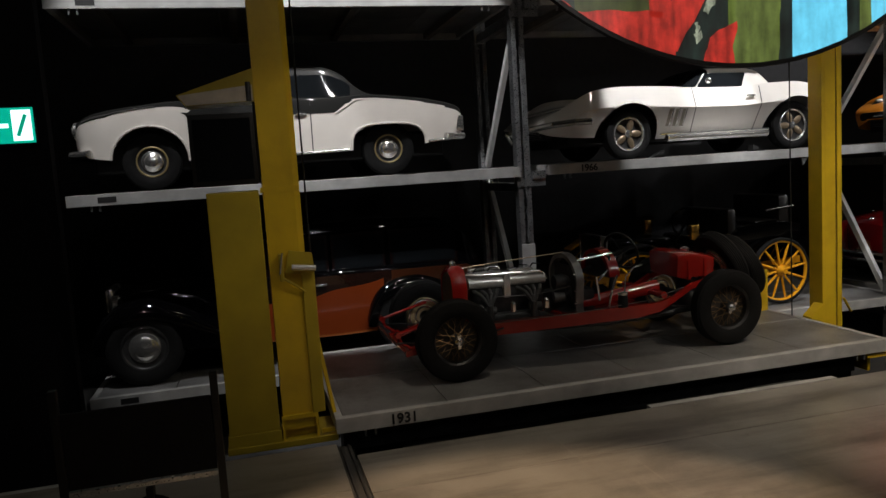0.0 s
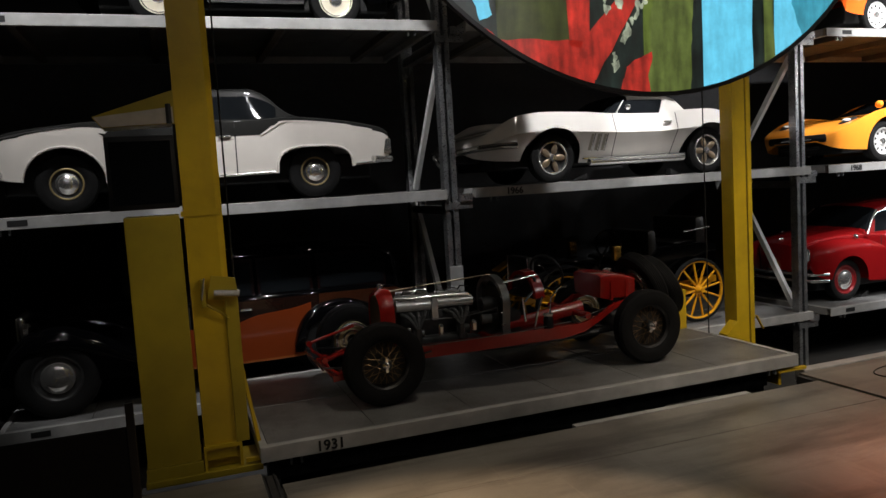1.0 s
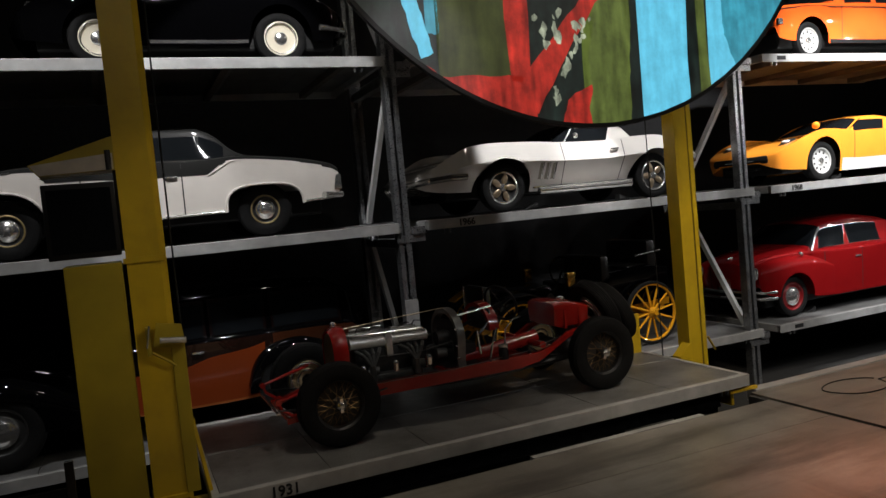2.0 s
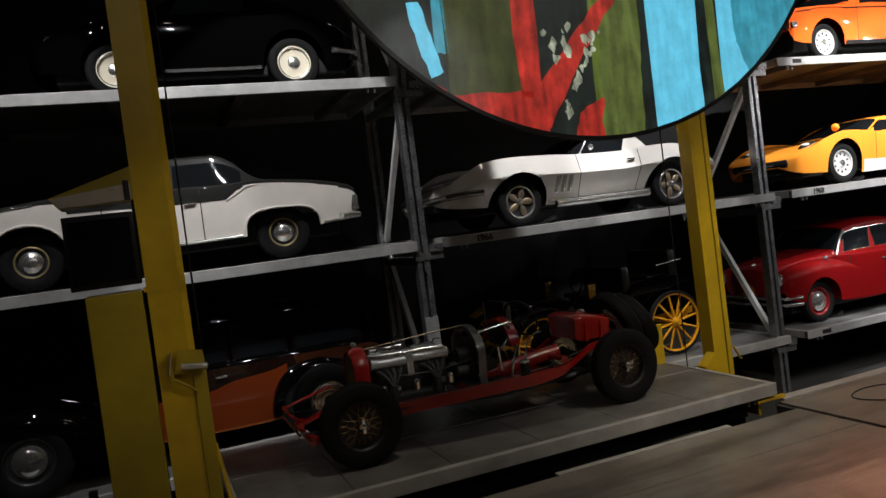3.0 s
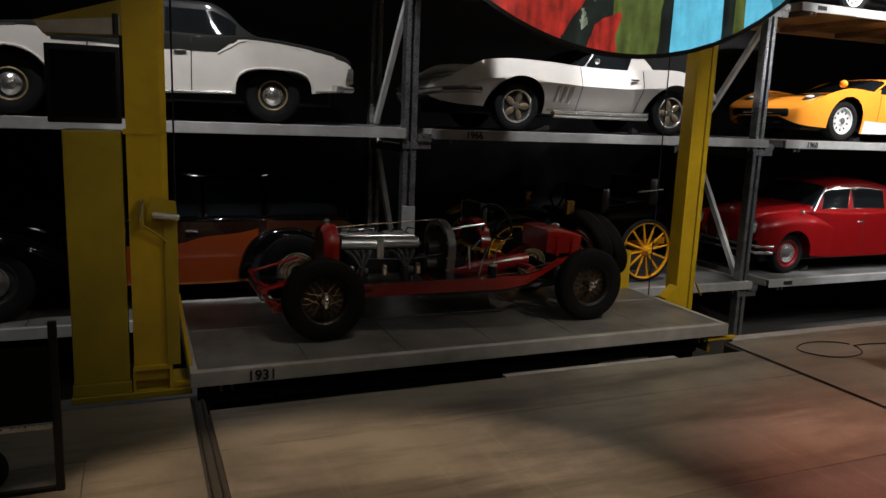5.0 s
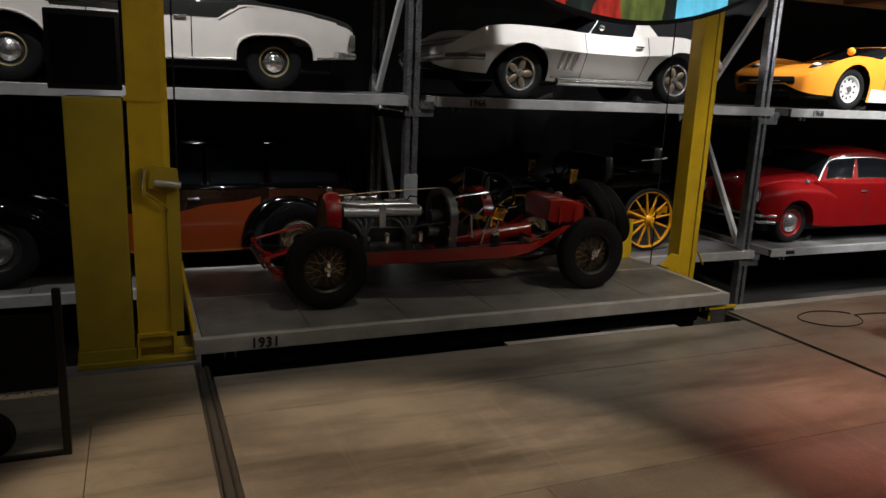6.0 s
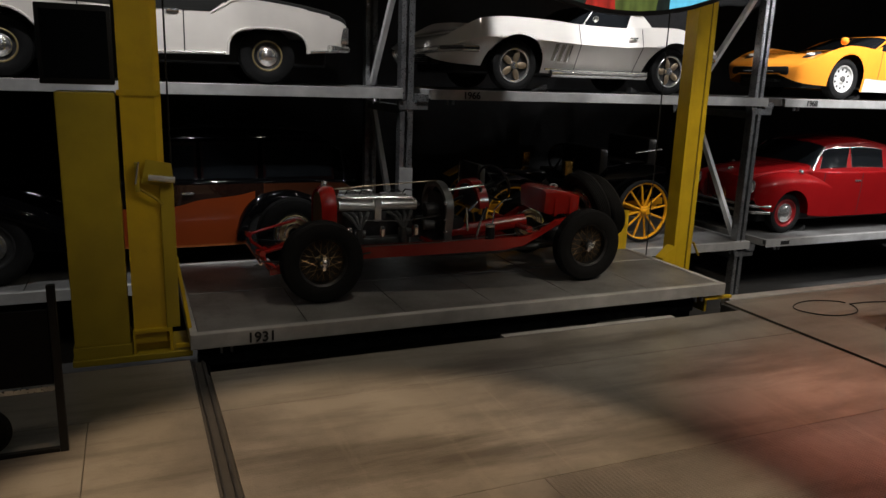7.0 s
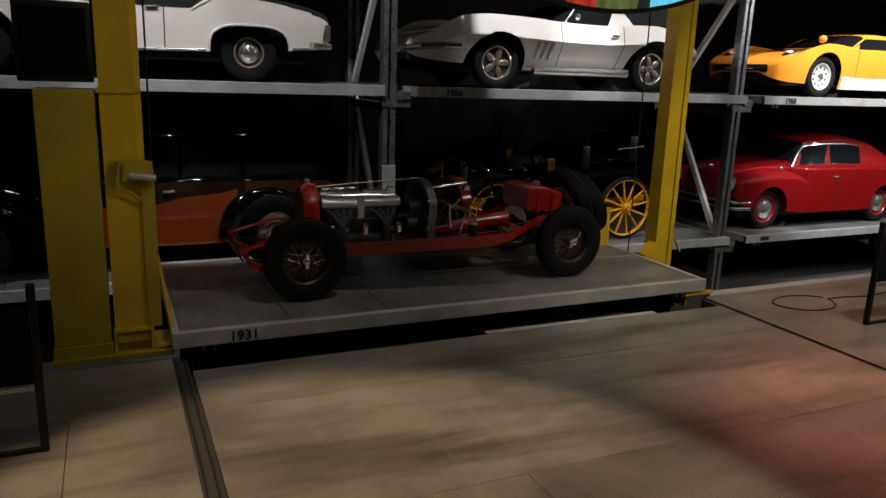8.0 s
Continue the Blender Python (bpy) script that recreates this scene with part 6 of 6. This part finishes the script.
    lathe(bm, torus_profile(0.2, 0.014, 1, 8), 36, pose(2.05, 0.16, 0.9, 0, 0, -65) @ pose(0, 0, 0, 20, 0, 0))
    rod(bm, (1.3, 0.16, 0.62), (2.05, 0.16, 0.9), 0.018)
    for k in range(4):
        a = math.pi / 2 * k + 0.5
        rod(bm, (2.05, 0.16, 0.9), Vector((2.05, 0.16, 0.9)) + (pose(0, 0, 0, 0, 0, -65) @ pose(0, 0, 0, 20, 0, 0)).to_3x3() @ Vector((0.2 * math.cos(a), 0, 0.2 * math.sin(a))), 0.006, 6)
    part("steering_wheel", bm, M_BLACK, car, "thin black steering wheel")
    # gearbox, torque tube, levers
    bm = bmesh.new()
    bx(bm, 1.12, 1.6, -0.13, 0.13, 0.36, 0.6, bevel=0.04)
    part("gearbox", bm, M_DARKMETAL, car)
    bm = rod(bmesh.new(), (1.4, -0.08, 0.44), (2.3, -0.08, 0.53), 0.06, 16, 0.075)
    part("propshaft_cover", bm, M_RED, car, "red propshaft cover")
    part("floor_pan", boxed(1.4, 2.2, -0.36, 0.36, 0.35, 0.36), M_RED, car, "", None)
    bm = bmesh.new()
    lathe(bm, [(0.001, 0.0), (0.048, 0.0), (0.048, 0.1), (0.034, 0.12), (0.034, 0.14), (0.001, 0.14)], 18, pose(1.75, -0.4, 0.43, 90, 0, 0))
    part("oil_reservoir", bm, M_BLACK, car, "black reservoir with metal lid")
    part("reservoir_lid", lathe(bmesh.new(), [(0.05, 0), (0.05, 0.022), (0.001, 0.026)], 18, pose(1.75, -0.4, 0.55, 90, 0, 0)), M_ALU, car)
    bm = bmesh.new()
    pipe(bm, [(1.78, -0.38, 0.56), (1.8, -0.38, 0.72), (1.9, -0.36, 0.8), (2.0, -0.34, 0.81)], 0.008)
    part("lever", bm, M_CHROME, car, "thin metal lever")
    part("lever", rod(bmesh.new(), (1.55, -0.3, 0.5), (1.52, -0.32, 0.74), 0.012), M_CHROME, car, "thin metal lever")
    # fuel tank and spares at the tail
    tank = Shell([(2.44, 0.64, 0.83, 0.87, 0.25, 0.27), (2.49, 0.62, 0.84, 0.89, 0.27, 0.29), (2.76, 0.62, 0.8, 0.85, 0.27, 0.29), (2.86, 0.63, 0.77, 0.82, 0.24, 0.26)], (), 3.6)
    tk = part("fuel_tank", tank.sheet(tank.x0, tank.x1, 0, 2, 20), M_RED, car, "red riveted fuel tank")
    part("filler_cap", lathe(bmesh.new(), [(0.045, 0.0), (0.048, 0.04), (0.03, 0.055), (0.001, 0.06)], 16, pose(2.66, -0.05, 0.85, 90, 0, 0)), M_CHROME, tk)
    bm = bmesh.new()
    for px in (2.54, 2.72):
        bx(bm, px, px + 0.03, -0.295, 0.295, 0.6, 0.615)
        bx(bm, px, px + 0.03, -0.3, -0.292, 0.615, 0.8)
    part("tank_strap", bm, M_RED, tk)
    w = wheel(car, 0.365, 0.17, "wire", tyre_r=0.41)
    w.matrix_basis = pose(0, -0.62, 0.365)
    share("wheel", w, car, pose(L, -0.62, 0.365, 0, 40, 0))
    share("wheel", w, car, pose(0, 0.62, 0.365, 0, 10, 180))
    share("wheel", w, car, pose(L, 0.62, 0.365, 0, 25, 180))
    for k, px in enumerate((3.12, 3.31)):
        sp = share("spare_wheel", w, car, pose(px, 0.0, 0.68 - 0.05 * k, 0, 0, 0) @ pose(0, 0, 0, 0, -22, 0) @ pose(0, 0, 0, 0, 0, 90))
        sp["label"] = "spare wire wheel carried at the tail"
    return car


racing_chassis(1.5, -1.46, PLAT_Z)

# ---- round picture screen hung in the aisle ----
DISC = (3.80, -3.0, 5.50)
DISC_R = 2.74
disc = thing("round_screen", "large round lit screen with red, green and turquoise picture", "screen", *DISC)
bm = lathe(bmesh.new(), [(0.001, 0.05), (DISC_R + 0.02, 0.05), (DISC_R + 0.035, 0.03), (DISC_R + 0.035, -0.02), (DISC_R, -0.02), (DISC_R, 0.0), (0.001, 0.0)], 96)
part("rim", bm, M_BLACK, disc, "black round rim and back")
for x in (-1.2, 1.2):
    part("hanger", rod(bmesh.new(), (x, 0.03, 1.6), (x, 0.03, 9.0 - DISC[2]), 0.02), M_DARKMETAL, disc)


def field(name, poly, m, layer):
    """A flat coloured area of the picture, clipped to the round screen."""
    bm = bmesh.new()
    f = bm.faces.new([bm.verts.new((x, 0, z)) for x, z in poly])
    bmesh.ops.triangulate(bm, faces=[f])
    bmesh.ops.subdivide_edges(bm, edges=bm.edges[:], cuts=9, use_grid_fill=True)
    for v in bm.verts:
        w = noise.noise_vector(Vector((v.co.x * 5, layer * 3.1, v.co.z * 5))) * 0.035 + noise.noise_vector(Vector((v.co.x * 17, layer, v.co.z * 17))) * 0.014
        v.co.x += w.x
        v.co.z += w.z
    for k in range(64):
        a = 2 * math.pi * k / 64
        d = Vector((math.cos(a), 0, math.sin(a)))
        geom = bm.verts[:] + bm.edges[:] + bm.faces[:]
        bmesh.ops.bisect_plane(bm, geom=geom, plane_co=d * (DISC_R - 0.004), plane_no=d, clear_outer=True)
    bmesh.ops.translate(bm, verts=bm.verts[:], vec=(0, -0.004 - 0.003 * layer, 0))
    if bm.faces:
        part(name, bm, m, disc, "", None)


S_RED = screen_mat("screen_red", (0.62, 0.035, 0.022), 0.6, 0.5)
S_OLIVE = screen_mat("screen_olive", (0.05, 0.06, 0.016), 0.75)
S_GREEN = screen_mat("screen_moss", (0.12, 0.16, 0.035), 0.7)
S_DARK = screen_mat("screen_dark", (0.012, 0.022, 0.018), 0.7, 0.7)
S_CYAN = screen_mat("screen_turquoise", (0.12, 0.52, 0.72), 0.95, 0.12)
S_TEAL = screen_mat("screen_teal", (0.05, 0.34, 0.46), 0.8, 0.25)
S_PALE = screen_mat("screen_pale", (0.5, 0.55, 0.4), 0.7, 0.8)
field("picture_ground", [(-3, -3), (3, -3), (3, 3), (-3, 3)], S_DARK, 0)
field("olive_panel", [(-1.44, -1.4), (-1.47, -2.34), (-0.83, -2.4), (-0.8, 3), (-1.5, 3)], S_OLIVE, 1)
field("red_post", [(-0.83, 3), (-0.84, -2.38), (-0.66, -2.38), (-0.62, 3)], S_RED, 2)
field("red_floor", [(-1.75, -2.12), (-1.47, -2.32), (-0.6, -2.34), (-0.66, -2.75), (-1.9, -2.75)], S_RED, 2)
field("red_diagonal", [(-0.62, -2.62), (-0.78, -2.5), (-0.72, -2.33), (0.06, -1.5), (0.2, -1.5)], S_RED, 3)
field("red_patch", [(-0.38, -2.75), (-0.32, -2.52), (-0.1, -2.4), (-0.1, -2.8)], S_RED, 3)
field("moss_column", [(-0.15, -2.8), (-0.02, -1.8), (0.04, 3), (0.4, 3), (0.37, -1.8), (0.3, -2.8)], S_GREEN, 2)
field("turquoise_wall", [(0.47, 3), (0.46, -2.9), (1.0, -2.8), (0.99, 3)], S_CYAN, 1)
field("moss_strip", [(1.0, 3), (1.0, -2.75), (1.14, -2.7), (1.1, 3)], S_DARK, 2)
field("moss_strip", [(1.11, 3), (1.13, -2.7), (1.24, -2.6), (1.17, 3)], S_GREEN, 3)
field("turquoise_wall", [(1.17, 3), (1.24, -2.8), (3, -2.8), (3, 3)], S_CYAN, 1)
field("teal_arc", [(1.55, 3), (1.42, -1.6), (1.46, -2.0), (1.62, -2.5), (3, -2.5), (3, 3)], S_TEAL, 2)
field("turquoise_sliver", [(-1.78, -1.6), (-1.66, -1.6), (-1.5, -2.12), (-1.62, -2.18)], S_CYAN, 2)
field("grey_sliver", [(-1.6, 3), (-1.56, -2.0), (-1.44, -2.0), (-1.44, 3)], S_TEAL, 1)
rnd = random.Random(4)
for i in range(26):
    t = rnd.random()
    cx, cz = (-0.5 + 0.42 * t + rnd.uniform(-0.06, 0.06), -2.55 + 0.75 * t + rnd.uniform(-0.12, 0.02)) if i < 18 else (rnd.uniform(-0.6, -0.3), rnd.uniform(-2.1, -1.7))
    r = rnd.uniform(0.015, 0.045)
    field("pale_fleck", [(cx + r * rnd.uniform(0.5, 1.2) * math.cos(a), cz + r * 1.6 * rnd.uniform(0.4, 1.2) * math.sin(a)) for a in np.linspace(0, 5.4, 7)], S_PALE, 4)

# ---- exit sign ----
sign = thing("exit_sign", "lit green and white emergency exit sign on the partition", "sign", -2.05, -1.1, 2.67)
part("housing", boxed(-0.4, 0.18, -0.03, 0.05, -0.165, 0.165, bevel=0.008), M_BLACK, sign, "thin dark sign housing", None)
part("face", boxed(-0.39, 0.17, -0.036, -0.031, -0.15, 0.15), glow("sign_green", (0.0, 0.32, 0.22), 1.0), sign, "glowing green face", None)
part("door_field", boxed(0.0, 0.15, -0.041, -0.037, -0.13, 0.13), glow("sign_white", (0.75, 1.0, 0.95), 1.3), sign, "white door field", None)
part("arrow", boxed(-0.2, -0.03, -0.041, -0.037, -0.018, 0.018), glow("sign_arrow", (0.75, 1.0, 0.95), 1.3), sign, "white arrow bar", None)
part("green_bar", bar(bmesh.new(), (0.04, -0.043, -0.09), (0.11, -0.043, 0.09), 0.004, 0.03), glow("sign_bar", (0.0, 0.32, 0.22), 0.7), sign, "plain green slanting bar", None)


# ---- black stands on the aisle floor ----
def stand(x, y, turn):
    st = thing("info_stand", "black metal stand with a dark panel on the floor", "stand", x, y, 0.0, "stands along the aisle")
    st.rotation_euler = (0, 0, radians(turn))
    for a in (0.0, -0.85):
        part("post", bx(bmesh.new(), a - 0.022, a + 0.022, -0.022, 0.022, 0.0, 1.0, bevel=0.005), M_BLACK, st, "", None)
    part("panel", bx(bmesh.new(), -0.825, -0.025, -0.012, 0.012, 0.42, 0.86, bevel=0.003), M_PARTITION, st, "dark matt panel", None)
    part("rail", bx(bmesh.new(), -0.827, -0.023, -0.015, 0.015, 0.38, 0.41, bevel=0.003), M_STEEL, st, "grey bottom rail", None)
    part("foot_bar", bx(bmesh.new(), -0.827, -0.023, -0.018, 0.018, 0.0, 0.025, bevel=0.003), M_BLACK, st, "", None)
    return st


stand(-0.45, -3.85, 0)
stand(7.34, -3.85, 0)
bin_wheel = thing("castor", "black rubber castor wheel beside the stand", "castor", -0.86, -3.8, 0.0)
part("tyre", lathe(bmesh.new(), [(0.05, -0.03), (0.13, -0.035), (0.15, 0.0), (0.13, 0.035), (0.05, 0.03), (0.05, -0.03)], 28, pose(0, 0, 0.15)), M_RUBBER, bin_wheel)
part("fork", bx(bmesh.new(), -0.02, 0.02, -0.05, 0.05, 0.12, 0.36, bevel=0.004), M_BLACK, bin_wheel)

# ---- cable on the floor ----
cable = thing("cable", "thin dark cable lying in a loop on the floor", "cable", 6.5, -3.15, 0.0)
pts = [(0.36 * math.cos(a) * (1 + 0.06 * math.sin(3 * a)), 0.24 * math.sin(a), 0.006) for a in np.linspace(0.3, 2 * math.pi + 0.1, 26)] + [(0.6, 0.02, 0.006), (0.95, -0.05, 0.006), (1.4, 0.04, 0.006)]
part("cord", pipe(bmesh.new(), pts, 0.006, 6), M_BLACK, cable)

# ---- unseen housings added at every spot; their bright lenses make paint highlights ----
M_LENS = glow("lamp_lens", (1.0, 0.92, 0.8), 55.0)
for ob in [o for o in scene.objects if o.type == "LIGHT"]:
    px, py, pz = ob.location
    lampb = thing("spotlight", "small black ceiling spotlight on a rod", "spotlight", px, py, pz, "spotlights under the ceiling")
    lampb.matrix_basis = ob.matrix_world.copy()
    part("housing", lathe(bmesh.new(), [(0.09, 0.0), (0.11, 0.0), (0.1, -0.24), (0.04, -0.28), (0.001, -0.28)], 20, pose(0, 0, 0, -90, 0, 0)), M_BLACK, lampb)
    part("lamp_lens", lathe(bmesh.new(), [(0.001, 0.0), (0.06, 0.0), (0.06, -0.012)], 16, pose(0, 0, 0.03, -90, 0, 0)), M_LENS, lampb, "glowing lamp lens")
    part("rod", rod(bmesh.new(), (px, py, pz + 0.04), (px, py, 9.0), 0.012, 8), M_BLACK, lampb, at=lampb.matrix_basis.inverted())
